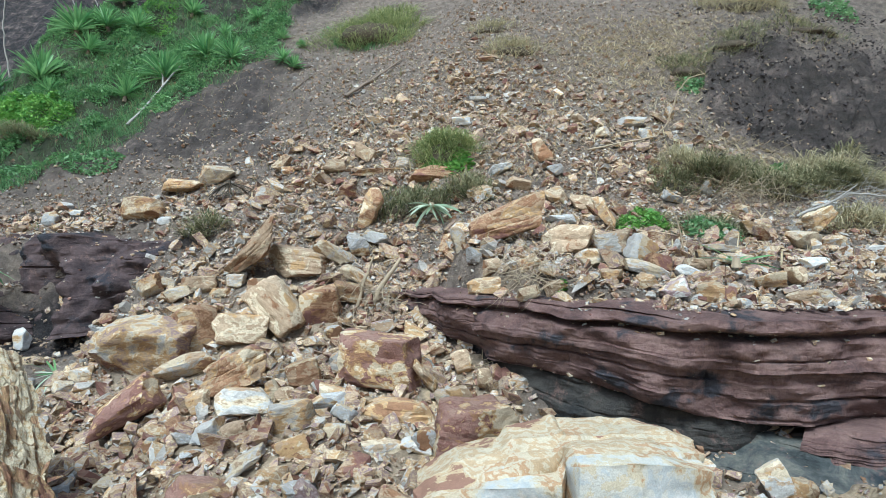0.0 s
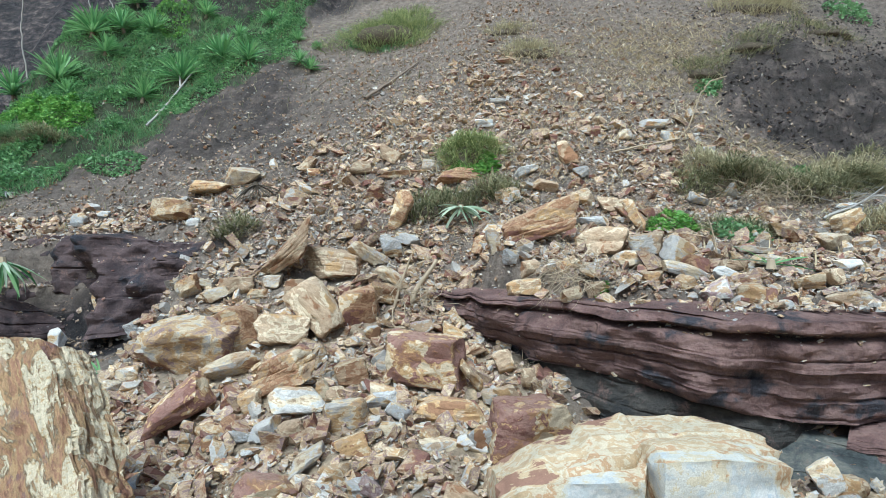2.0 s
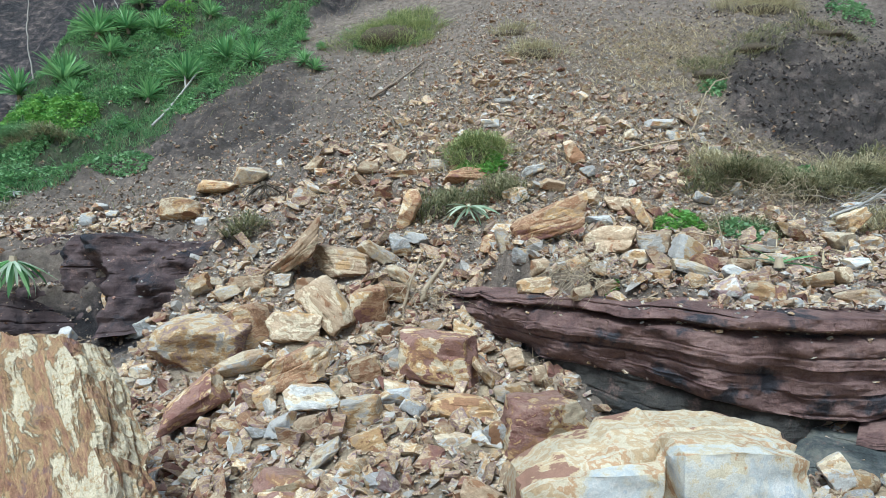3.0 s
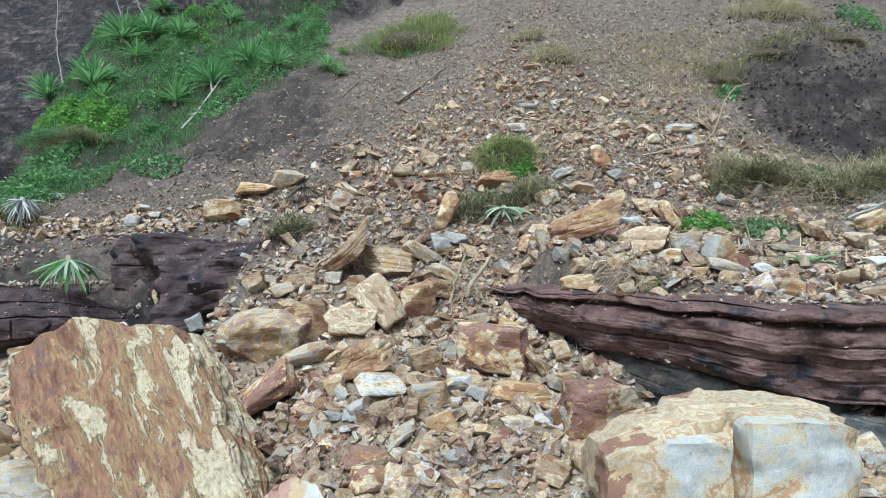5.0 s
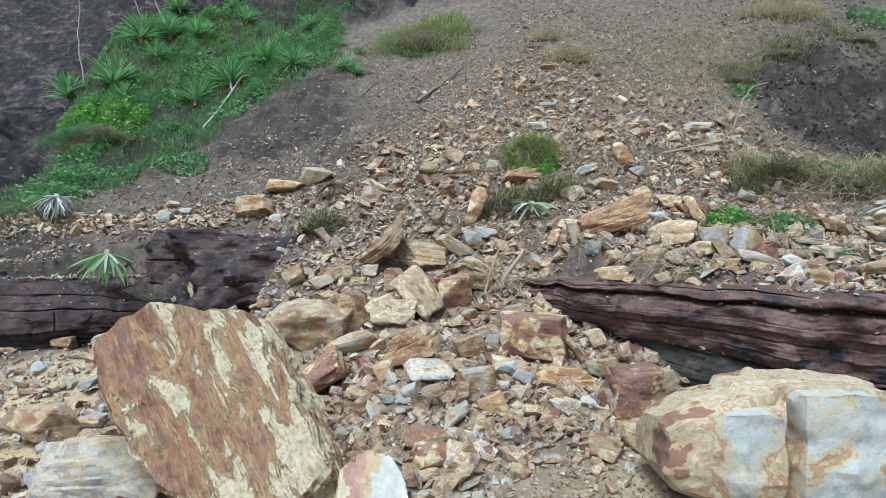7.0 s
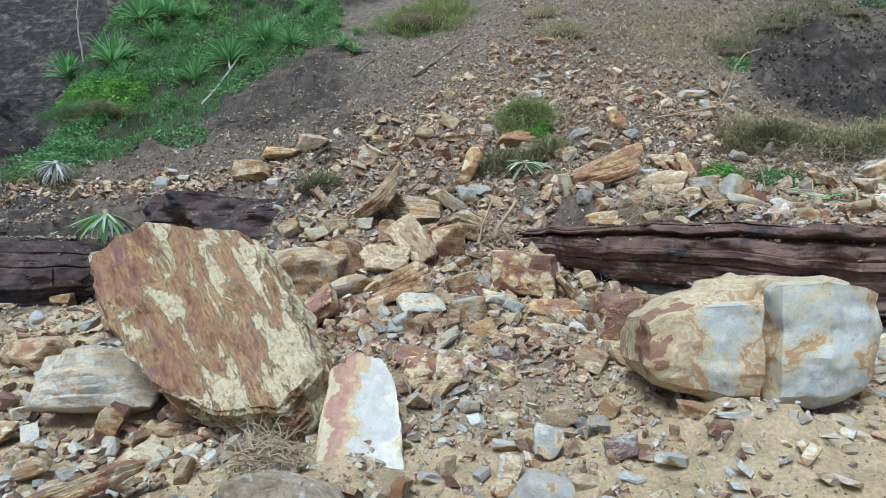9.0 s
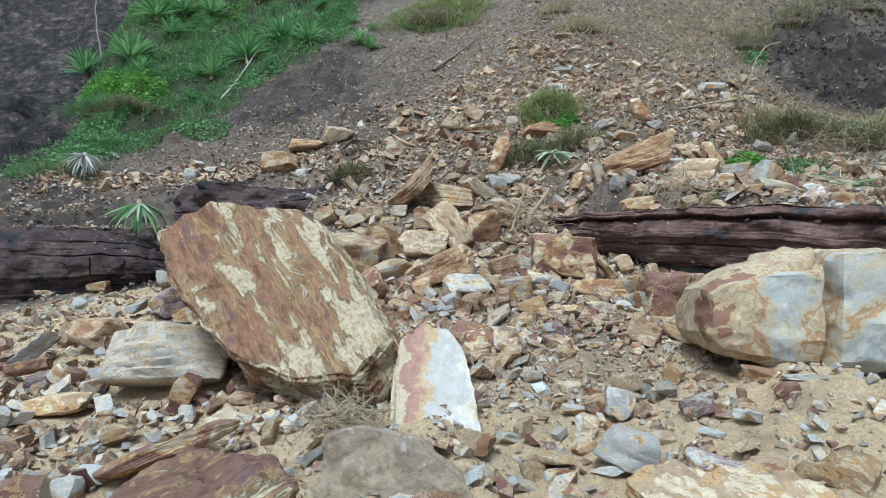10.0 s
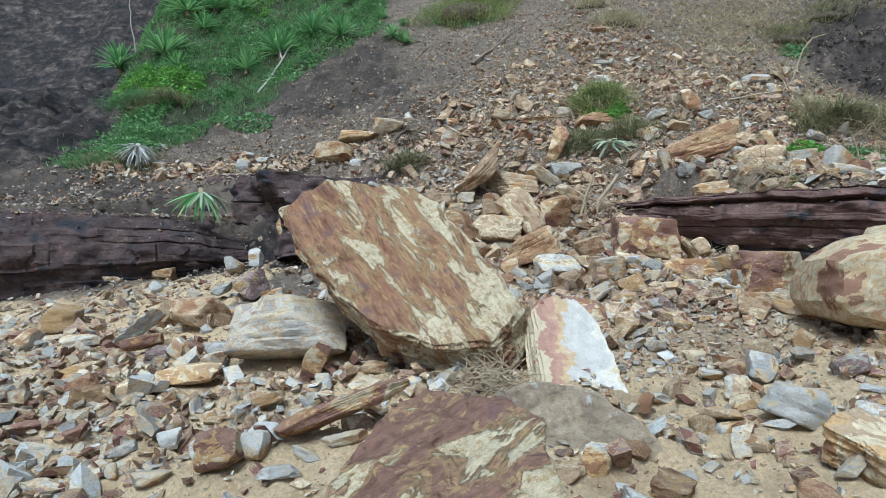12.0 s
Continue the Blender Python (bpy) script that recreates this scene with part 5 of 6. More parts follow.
rng = np.random.default_rng(11)
chunky = templates(34, 5, ((0.42, 0.85), (0.16, 0.48)), 7)
chips = templates(26, 6, ((0.45, 0.9), (0.14, 0.45)), 1)
flakes = templates(20, 7, ((0.45, 0.9), (0.2, 0.5)), 0)
grit = [(np.array([(1, 0, 0), (-1, 0, 0), (0, 1, 0), (0, -1, 0), (0, 0, 1), (0, 0, -1)]) * 0.5 * rng.uniform(0.5, 1.0, (6, 1)) * np.array([1.0, 0.8, 0.6]) + rng.normal(0, 0.07, (6, 3)),
         np.array([(0, 2, 4), (2, 1, 4), (1, 3, 4), (3, 0, 4), (2, 0, 5), (1, 2, 5), (3, 1, 5), (0, 3, 5)]), rng.uniform(0, 1, 8)) for _ in range(10)]

x, y = scatter(rng, 20000, (-13, 10, 4.6, 20.5), lambda a, b: cone(a, b) * clear(a, b))
strewn("slide_rubble", "loose brown and ochre sandstone rubble on the slide", chunky, x, y, np.clip(rng.lognormal(-1.95, 0.45, len(x)) * (0.78 + 0.22 * step(6.5, 10.5, y)), 0.06, 0.5), ROCK["rubble"], rng, 0.5)
x, y = scatter(rng, 3600, (-6, 1.2, 3.8, 9.6), lambda a, b: step(0.0, 0.5, 1.25 - np.hypot((a + 2.2) / 2.9, (b - 6.9) / 2.7)) * clear(a, b, 0.8))
strewn("slide_blocks", "fist to head sized sandstone fragments packed between the boulders", chunky, x, y, np.clip(rng.lognormal(-1.85, 0.35, len(x)), 0.09, 0.34), ROCK["rubble"], rng, 0.5)
x, y = scatter(rng, 80000, (-13, 11, 2.6, 22), lambda a, b: np.clip(cone(a, b) + 0.06 * step(9, 6, a) + 0.6 * hump(a, b, 1.2, 17.0, 4.6, 4.4) + 0.6 * hump(a, b, -10.5, 11.0, 2.4, 1.3) + 0.5 * hump(a, b, -5.8, 13.7, 3.4, 2.0) + 0.9 * hump(a, b, -1.2, 4.4, 1.4, 1.0), 0, 1))
strewn("slide_scree", "small sandstone chips between the slide stones", flakes, x, y, np.clip(rng.lognormal(-2.85, 0.45, len(x)), 0.03, 0.17), ROCK["scree"], rng, 0.6)
x, y = scatter(rng, 31000, (-15, 7, -6.0, 9.5), lambda a, b: shore(a, b) * clear(a, b))
strewn("beach_stones", "grey and ochre sandstone fragments on the sand", chips, x, y, np.clip(rng.lognormal(-2.75, 0.55, len(x)), 0.035, 0.26), ROCK["shore"], rng, 0.45)
x, y = scatter(rng, 9000, (-11, -3, 0.5, 8.5), lambda a, b: 0.75 * shore(a, b) * clear(a, b) * step(0.15, 0.55, hump(a, b, -6.3, 4.6, 3.0, 2.6) + 0.25 * fbm(a * 0.9, b * 0.9, octaves=3, seed=74)))
strewn("beach_rubble", "broken grey, mauve and ochre sandstone heaped on the sand", chunky, x, y, np.clip(rng.lognormal(-2.05, 0.42, len(x)), 0.06, 0.36), ROCK["shore"], rng, 0.5)
x, y = scatter(rng, 42000, (-12, 4, -1.5, 8.5), shore)
strewn("beach_grit", "small stone crumbs scattered over the sand", grit, x, y, np.clip(rng.lognormal(-3.7, 0.4, len(x)), 0.012, 0.05), ROCK["grit"], rng, 0.5)
x, y = scatter(rng, 72000, (-6, 9, 3.4, 12), lambda a, b: np.maximum(cone(a, b), 0.9 * step(0.3, 0.6, hump(a, b, -1.3, 4.7, 2.3, 1.3))) * clear(a, b, 0.7))
strewn("slide_crumbs", "pale crumbs of broken sandstone filling the slide", grit, x, y, np.clip(rng.lognormal(-3.2, 0.4, len(x)), 0.02, 0.09), ROCK["scree"], rng, 0.6)
x, y = scatter(rng, 64000, (-14, 12, 9, 25), lambda a, b: np.clip(1.0 - zones(a, b)[2] - (0.45 + 0.5 * step(4, 7, a)) * zones(a, b)[1], 0, 1) * (0.35 + 0.65 * step(-0.2, 0.4, fbm(a * 0.8, b * 0.8, octaves=3, seed=77))))
strewn("slope_grit", "crumbs of earth and stone over the bare slope", grit, x, y, np.clip(rng.lognormal(-3.1, 0.55, len(x)), 0.018, 0.14), ROCK["earth"], rng, 0.6)


x, y = scatter(rng, 26000, (5.5, 14, 12, 22), lambda a, b: np.clip(0.15 + zones(a, b)[1], 0, 1) * (0.3 + 0.7 * step(-0.2, 0.4, fbm(a * 1.1, b * 1.1, octaves=3, seed=79))))
strewn("outcrop_crumbs", "dark crumbs of weathered mudstone on the outcrop", grit, x, y, np.clip(rng.lognormal(-2.9, 0.55, len(x)), 0.03, 0.22), ROCK["mudstone"], rng, 0.5, sink=0.5)


# ---- single stones among the rubble ----
def stone_meshes(count, seed):
    q = random.Random(seed)
    return [rock_mesh("stone", seed + k, (1.0, q.uniform(0.55, 0.9), q.uniform(0.3, 0.65)), ROCK[("mixed", "tan", "ochre", "rust", "grey", "cream")[k % 6]], 3, bedding=0.02) for k in range(count)]


LOOSE = stone_meshes(24, 50)
srng = np.random.default_rng(23)
x, y = scatter(srng, 900, (-10, 3.2, 0.6, 9.0), lambda a, b: np.clip(cone(a, b) * 0.5 + 0.35 * shore(a, b), 0, 1) * clear(a, b, 1.1))
for k in range(min(len(x), 290)):
    size = float(np.clip(srng.lognormal(-1.55, 0.35), 0.12, 0.42))
    m = pose(float(x[k]), float(y[k]), 0, *srng.normal(0, 18, 2), srng.uniform(0, 360)) @ Matrix.Diagonal((size, size, size, 1))
    ob = new("stone", LOOSE[k % 24])
    m.translation.z = float(surface(x[k], y[k])) + 0.16 * size
    ob.matrix_world = m
    tagged(ob, ("angular sandstone fragment stained brown and grey", "angular sandstone fragment stained brown and grey", "small ochre sandstone block", "small rusty sandstone block",
                "small grey sandstone block", "small cream and brown sandstone block")[k % 6] + " in the debris", "stone", "loose stones of the slide")


# ---- pebbles caught on the steps of the ledges ----
def ledge_pebbles():
    spots = []
    for name in ("rock_ledge_right", "rock_ledge_left", "rock_ledge_middle"):
        me = bpy.data.objects[name].data
        co, no = np.empty(len(me.vertices) * 3, np.float32), np.empty(len(me.vertices) * 3, np.float32)
        me.vertices.foreach_get("co", co)
        me.vertices.foreach_get("normal", no)
        co, no = co.reshape(-1, 3), no.reshape(-1, 3)
        spots.append(co[np.abs(no[:, 2]) > 0.75])
    spots = np.concatenate(spots)
    q = np.random.default_rng(5)
    pick = spots[q.integers(0, len(spots), 2600)]
    size = np.clip(q.lognormal(-3.3, 0.5, len(pick)), 0.015, 0.12)
    ob = strewn("ledge_pebbles", "small pale chips lying on the ledge steps", chips, pick[:, 0].astype(float), pick[:, 1].astype(float), size, ROCK["shore"], q, 0.3, z=pick[:, 2].astype(float))
    return ob


ledge_pebbles()


# ---- plants, canes and litter ----
def leaf_material(name, dark, light, roughness=0.5, island=True, thin=0.35):
    m, n, l, b = material(name, roughness)
    rnd = n.new("ShaderNodeNewGeometry").outputs["Random Per Island"] if island else n.new("ShaderNodeObjectInfo").outputs["Random"]
    coord = n.new("ShaderNodeTexCoord").outputs["Object"]
    fac = maths(n, l, "ADD", maths(n, l, "MULTIPLY", rnd, 0.7), maths(n, l, "MULTIPLY", noise_node(n, l, coord, 1.3, 3), 0.5), clamp=True)
    colour = ramp(n, l, fac, [(0.15, dark), (0.9, light)])
    l.new(colour, b.inputs["Base Color"])
    if thin:
        through_leaf = n.new("ShaderNodeBsdfTranslucent")
        l.new(colour, through_leaf.inputs["Color"])
        both = n.new("ShaderNodeMixShader")
        both.inputs[0].default_value = thin
        l.new(b.outputs[0], both.inputs[1])
        l.new(through_leaf.outputs[0], both.inputs[2])
        l.new(both.outputs[0], n["Material Output"].inputs["Surface"])
    return m


GRASS = leaf_material("grass_green", (0.07, 0.155, 0.062), (0.29, 0.46, 0.21))
GREEN = leaf_material("low_weed_green", (0.05, 0.13, 0.048), (0.26, 0.44, 0.17))
WEED = leaf_material("weed_leaf_green", (0.09, 0.24, 0.045), (0.29, 0.48, 0.11))
DRY = leaf_material("grass_dry", (0.25, 0.22, 0.125), (0.60, 0.54, 0.34), 0.7)
MIXED = leaf_material("grass_fading", (0.06, 0.085, 0.035), (0.40, 0.37, 0.21), 0.7)
LUSH = leaf_material("grass_yellowing", (0.09, 0.15, 0.045), (0.48, 0.50, 0.22), 0.6)
STRAW = leaf_material("straw", (0.26, 0.20, 0.11), (0.62, 0.52, 0.33), 0.8)
YUCCA = leaf_material("yucca_leaf", (0.09, 0.23, 0.085), (0.34, 0.55, 0.23), 0.42, False)
TORN = leaf_material("torn_leaf", (0.26, 0.36, 0.22), (0.56, 0.63, 0.47), 0.45, False)
WITHERED = leaf_material("withered_leaf", (0.26, 0.26, 0.245), (0.72, 0.72, 0.69), 0.7, False)
BROWNED = leaf_material("browned_leaf", (0.05, 0.04, 0.03), (0.17, 0.14, 0.10), 0.7, False)
DEADWOOD = leaf_material("bleached_wood", (0.20, 0.185, 0.165), (0.40, 0.375, 0.34), 0.8, thin=0.0)
BARK = leaf_material("weathered_bark", (0.13, 0.10, 0.075), (0.27, 0.21, 0.155), 0.85, thin=0.0)
STRAW_WOOD = leaf_material("pale_cane", (0.26, 0.20, 0.125), (0.46, 0.375, 0.26), 0.7, thin=0.0)


def part(name, me, parent, m=None, label=""):
    ob = new(name, me)
    ob.parent = parent
    if m is not None:
        ob.matrix_basis = m
    return tagged(ob, label)


def blade_mesh(name, mat, width, bend, fold=0.25, rows=7):
    """A tapered leaf one metre long along y, folded on its midrib, bending down."""
    verts = []
    for k in range(rows):
        s = k / (rows - 1)
        half = width * (0.55 + 0.9 * s) * (1 - s) ** 0.55 * 0.75 if s < 1 else 0.001
        angle = bend * s
        yy, zz = (math.sin(angle) / bend if bend else s), -((1 - math.cos(angle)) / bend if bend else 0)
        verts += [(-half, yy, zz + fold * half), (0, yy, zz), (half, yy, zz + fold * half)]
    faces = []
    for k in range(rows - 1):
        a = 3 * k
        faces += [(a, a + 1, a + 4, a + 3), (a + 1, a + 2, a + 5, a + 4)]
    return mesh_of(name, verts, faces, mat, True)


def rosette(name, label, category, mats, count, width, low, high, rng, stem=None):
    """A plant of long leaves round a short stem, one metre in radius at the origin."""
    if stem is None:
        stem = BARK
    bm = bmesh.new()
    bmesh.ops.create_cone(bm, cap_ends=True, segments=9, radius1=0.085, radius2=0.06, depth=0.3)
    for v in bm.verts:
        v.co += Vector((0, 0, -0.02))
    ob = new(name, as_mesh(name, bm, stem))
    leaves = [blade_mesh("leaf", mat, width * w, bend) for mat in mats for w, bend in ((1.0, 0.12), (0.9, 0.45), (1.1, 0.8))]
    for k in range(count):
        s = (k + 0.5) / count
        lift = radians(high + (low - high) * s + rng.uniform(-9, 9))
        size = rng.uniform(0.82, 1.05) * (0.78 + 0.22 * math.sin(s * math.pi))
        m = Matrix.Translation((0, 0, 0.14 - 0.1 * s)) @ Matrix.Rotation(k * 2.39996 + rng.uniform(-0.2, 0.2), 4, "Z") @ Matrix.Rotation(lift, 4, "X") @ Matrix.Rotation(rng.uniform(-0.5, 0.5), 4, "Y")
        part("leaf", leaves[rng.randrange(len(leaves))], ob, m @ Matrix.Diagonal((size, size, size, 1)))
    return tagged(ob, label, category)


# the yuccas on the spur
prng = random.Random(4)
kinds = [rosette("yucca", "spiky green yucca rosette on the grassy spur", "yucca", [YUCCA], n, w, lo, hi, prng) for n, w, lo, hi in ((104, 0.066, 8, 87), (92, 0.074, 18, 87), (112, 0.062, -6, 86))]
for ob in kinds:
    tagged(ob, group="yuccas on the spur")
SPOTS = [
    (-16.0, 21.3, 0.81),
        (-14.0, 20.6, 0.87),
        (-14.0, 22.7, 0.81),
        (-13.2, 23.4, 0.70),
        (-12.2, 23.8, 0.66),
        (-13.0, 21.8, 0.57),
        (-9.6, 20.5, 0.78),
        (-8.6, 21.7, 0.74),
        (-7.4, 20.8, 0.67),
        (-10.7, 20.0, 0.60),
        (-13.1, 19.8, 0.40),
        (-5.4, 20.1, 0.40),
        (-5.0, 19.8, 0.36),
        (-6.0, 22.2, 0.31),
        (-7.6, 24.4, 0.39),
        (-11.5, 26.2, 0.52),
        (-10.5, 24.9, 0.54),
        (-5.1, 21.5, 0.21),
        (-13.8, 25.7, 0.61),
        (-8.6, 23.4, 0.42),
]
for k, (x, y, r) in enumerate(SPOTS):
    m = Matrix.Translation((x, y, float(height(x, y)) + 0.16 * r)) @ Matrix.Rotation(k * 1.7, 4, "Z") @ Matrix.Rotation(radians(14), 4, "X") @ Matrix.Diagonal((r * 1.45, r * 1.45, r * 1.45, 1))
    if k < len(kinds):
        kinds[k].matrix_basis = m
    else:
        made = copy_thing(kinds[k % 3], m)
        made.matrix_basis = m


def fan(x, y, r, mats, count, label, category, name, spread, lift_low, lift_high, turn=0, up=0.1, width=0.1, stem=STRAW_WOOD, seed=1, z=None):
    """A torn-off leaf crown: leaves fanned over part of a circle."""
    q = random.Random(seed)
    bm = bmesh.new()
    bmesh.ops.create_cone(bm, cap_ends=True, segments=8, radius1=0.11, radius2=0.07, depth=0.2)
    ob = new(name, as_mesh(name, bm, stem))
    leaves = [blade_mesh("leaf", mat, width * w, bend) for mat in mats for w, bend in ((1.0, 0.3), (0.85, 0.7), (1.1, 1.1))]
    for k in range(count):
        way = radians(turn + spread * ((k + 0.5) / count - 0.5) + q.uniform(-8, 8))
        lift = radians(q.uniform(lift_low, lift_high))
        size = q.uniform(0.7, 1.05)
        m = Matrix.Rotation(way, 4, "Z") @ Matrix.Rotation(lift, 4, "X") @ Matrix.Rotation(q.uniform(-0.7, 0.7), 4, "Y") @ Matrix.Diagonal((size, size, size, 1))
        part("leaf", leaves[q.randrange(len(leaves))], ob, m)
    ob.matrix_basis = Matrix.Translation((x, y, float(surface(x, y)) + up if z is None else z)) @ Matrix.Diagonal((r, r, r, 1))
    return tagged(ob, label, category)


fan(-8.47, 10.6, 0.78, [TORN, YUCCA], 34, "torn green yucca crown lying upside down on the ledge", "yucca", "torn_yucca", 330, -42, -14, 180, 0.46, 0.085, seed=2, z=2.5)
fan(-0.2, 10.35, 0.62, [TORN], 17, "torn pale green yucca leaves in the rubble", "yucca", "torn_yucca", 200, -28, 18, 190, 0.28, 0.075, seed=3)
fan(3.75, 7.6, 0.62, [YUCCA, TORN], 9, "fallen green yucca leaves on the rubble", "yucca", "torn_yucca", 170, -6, 38, -40, 0.14, 0.07, seed=4)
fan(-10.85, 12.7, 0.66, [WITHERED], 100, "withered grey yucca with hanging dead leaves", "yucca", "dead_yucca", 360, -80, 10, 0, 0.55, 0.07, WITHERED, seed=5)
fan(-10.95, 14.05, 0.30, [WITHERED, TORN], 16, "small withered yucca lying in the grass", "yucca", "dead_yucca", 360, -40, 25, 0, 0.15, 0.1, WITHERED, seed=6)
fan(-4.35, 12.05, 0.72, [BROWNED], 30, "mat of browned dead yucca leaves in the rubble", "dead leaves", "dead_yucca", 190, -30, 4, 190, 0.30, 0.05, BROWNED, seed=7)
fan(-5.15, 7.9, 0.45, [YUCCA, TORN], 14, "crushed green yucca leaves between boulders", "yucca", "torn_yucca", 260, -20, 40, 160, 0.22, 0.08, seed=8)


fan(-9.15, 9.95, 0.22, [TORN], 4, "torn green leaf stub on the ledge", "leaf", "leaf_stub", 60, 20, 60, 0, 0.1, 0.16, seed=9, z=2.05)


def blades(name, label, x, y, z, length, width, lean_x, lean_y, mat, category, kind="", droop=0.6, rng=None):
    """Thin arching blades, each of two segments, joined into one mesh."""
    count = len(x)
    side = rng.uniform(0, 6.283, count)
    sx, sy = np.cos(side) * width, np.sin(side) * width
    rise = np.sqrt(np.clip(1 - lean_x ** 2 - lean_y ** 2, 0.05, 1))
    p0 = np.stack([x, y, z], 1)
    p1 = p0 + np.stack([lean_x, lean_y, rise], 1) * (length * 0.55)[:, None]
    far = np.stack([lean_x * (1 + droop), lean_y * (1 + droop), rise * (1 - 1.5 * droop)], 1)
    p2 = p1 + far * (length * 0.5)[:, None]
    s = np.stack([sx, sy, np.zeros(count)], 1)
    v = np.stack([p0 - s, p0 + s, p1 - s * 0.8, p1 + s * 0.8, p2], 1).reshape(-1, 3)
    base = (np.arange(count) * 5)[:, None]
    f = np.concatenate([base + np.array([[0, 1, 3]]), base + np.array([[0, 3, 2]]), base + np.array([[2, 3, 4]])], 1).reshape(-1, 3)
    return tagged(new(name, mesh_of(name, v, f, mat)), label, category, kind=kind)


g = np.random.default_rng(8)


def turf_density(x, y):
    return zones(x, y)[2] * (0.12 + 0.88 * step(-0.3, 0.3, fbm(x * 0.9, y * 0.9, octaves=4, seed=44)))


x, y = scatter(g, 190000, (-17, -1, 12.5, 27), turf_density)
blades("spur_grass", "tangled green grass on the spur", x, y, height(x, y) - 0.02, g.uniform(0.10, 0.34, len(x)), g.uniform(0.006, 0.014, len(x)),
       g.normal(0, 0.5, len(x)).clip(-0.8, 0.8), g.normal(-0.25, 0.42, len(x)).clip(-0.7, 0.6), GRASS, "grass", "stuff", 0.5, g)
x, y = scatter(g, 26000, (-17, -1, 12, 27), lambda a, b: np.clip(turf_density(a, b) * 0.7 + 0.05 * step(-15, -13, a), 0, 1))
blades("spur_dead_grass", "dry stems among the green grass", x, y, height(x, y) - 0.02, g.uniform(0.15, 0.45, len(x)), g.uniform(0.006, 0.012, len(x)),
       g.normal(0, 0.4, len(x)).clip(-0.8, 0.8), g.normal(-0.3, 0.3, len(x)).clip(-0.8, 0.6), MIXED, "grass", "stuff", 0.6, g)


def spur_weeds():
    """Low leafy weeds that cover the spur in clumps."""
    q = np.random.default_rng(31)
    x, y = scatter(q, 260000, (-17, -1, 12.5, 27), lambda a, b: zones(a, b)[2] * step(-0.25, 0.35, fbm(a * 1.3, b * 1.3, octaves=3, seed=46)))
    clump = np.clip(0.5 + 0.9 * fbm(x * 1.3, y * 1.3, octaves=3, seed=46), 0.1, 1.4)
    z = height(x, y) + clump * q.uniform(0.04, 0.34, len(x))
    size = q.uniform(0.025, 0.075, len(x))
    turns = euler_matrices(q.normal(0.35, 0.6, len(x)), q.normal(0, 0.6, len(x)), q.uniform(0, 6.28, len(x)))
    leaf = np.array([(0, -1, 0), (0.45, 0, 0.12), (0, 1.2, -0.1), (-0.45, 0, 0.12)])
    v = (np.einsum("nij,vj->nvi", turns, leaf) * size[:, None, None] + np.stack([x, y, z], 1)[:, None, :]).reshape(-1, 3)
    f = (np.arange(len(x)) * 4)[:, None, None] + np.array([[0, 1, 2], [0, 2, 3]])[None]
    tagged(new("spur_weeds", mesh_of("spur_weeds", v, f.reshape(-1, 3), GREEN)), "low leafy green weeds covering the spur", "weeds", kind="stuff")


spur_weeds()


def shrub(x, y, rx, ry, tall, count, mat, label, seed):
    """A low leafy weed: thin stems and many small leaves."""
    q = np.random.default_rng(seed)
    a, r = q.uniform(0, 6.283, count), np.sqrt(q.uniform(0, 1, count))
    lx, ly = x + rx * r * np.cos(a), y + ry * r * np.sin(a)
    dome = np.sqrt(np.clip(1 - r * r, 0.02, 1)) * (0.75 + 0.4 * fbm(lx * 2.2, ly * 2.2, octaves=2, seed=seed))
    lz = surface(lx, ly) + tall * dome * q.uniform(0.55, 1.0, count)
    size = q.uniform(0.035, 0.085, count)
    turns = euler_matrices(q.normal(0, 0.6, count), q.normal(0, 0.6, count), q.uniform(0, 6.28, count))
    leaf = np.array([(0, -1, 0), (0.5, 0, 0.12), (0, 1.1, -0.1), (-0.5, 0, 0.12)])
    v = (np.einsum("nij,vj->nvi", turns, leaf) * size[:, None, None] + np.stack([lx, ly, lz], 1)[:, None, :]).reshape(-1, 3)
    f = (np.arange(count) * 4)[:, None, None] + np.array([[0, 1, 2], [0, 2, 3]])[None]
    ob = tagged(new("shrub", mesh_of("shrub", v, f.reshape(-1, 3), mat)), label, "shrub", "low shrubs on the spur")
    k = min(60, count // 20)
    stems = blades("stem", "", lx[:k], ly[:k], height(lx[:k], ly[:k]), lz[:k] - height(lx[:k], ly[:k]) + 0.05, np.full(k, 0.008), q.normal(0, 0.15, k), q.normal(0, 0.15, k), BARK, "", "stuff", 0.1, q)
    stems.parent = ob
    return ob


shrub(-12.7, 18.6, 1.1, 0.8, 0.75, 3000, WEED, "bright yellow-green leafy weed at the spur edge", 1)
shrub(-14.0, 19.0, 0.9, 0.8, 0.7, 1900, WEED, "bright green leafy weed on the spur edge", 2)
shrub(-12.2, 24.6, 1.2, 1.0, 0.5, 1500, WEED, "bright green leafy weed among yuccas", 3)
shrub(-11.2, 22.0, 1.3, 1.2, 0.45, 1600, GRASS, "dark green leafy shrub on the spur", 4)
shrub(-9.0, 19.2, 1.0, 0.9, 0.4, 1000, GRASS, "low green weed below the dead branch", 5)
shrub(-9.3, 15.6, 0.9, 0.6, 0.3, 900, GRASS, "low green weed at the foot of the spur", 6)
shrub(-11.6, 15.2, 1.0, 0.7, 0.3, 900, GRASS, "low green weed at the spur foot", 7)
shrub(-7.2, 23.2, 1.3, 1.0, 0.4, 900, GRASS, "green weeds at the top of the spur", 8)
shrub(0.1, 11.65, 0.5, 0.3, 0.45, 800, WEED, "fresh green weed growing on a fallen sod", 9)
shrub(3.2, 9.5, 0.45, 0.35, 0.25, 500, WEED, "fresh green weed among the stones", 10)
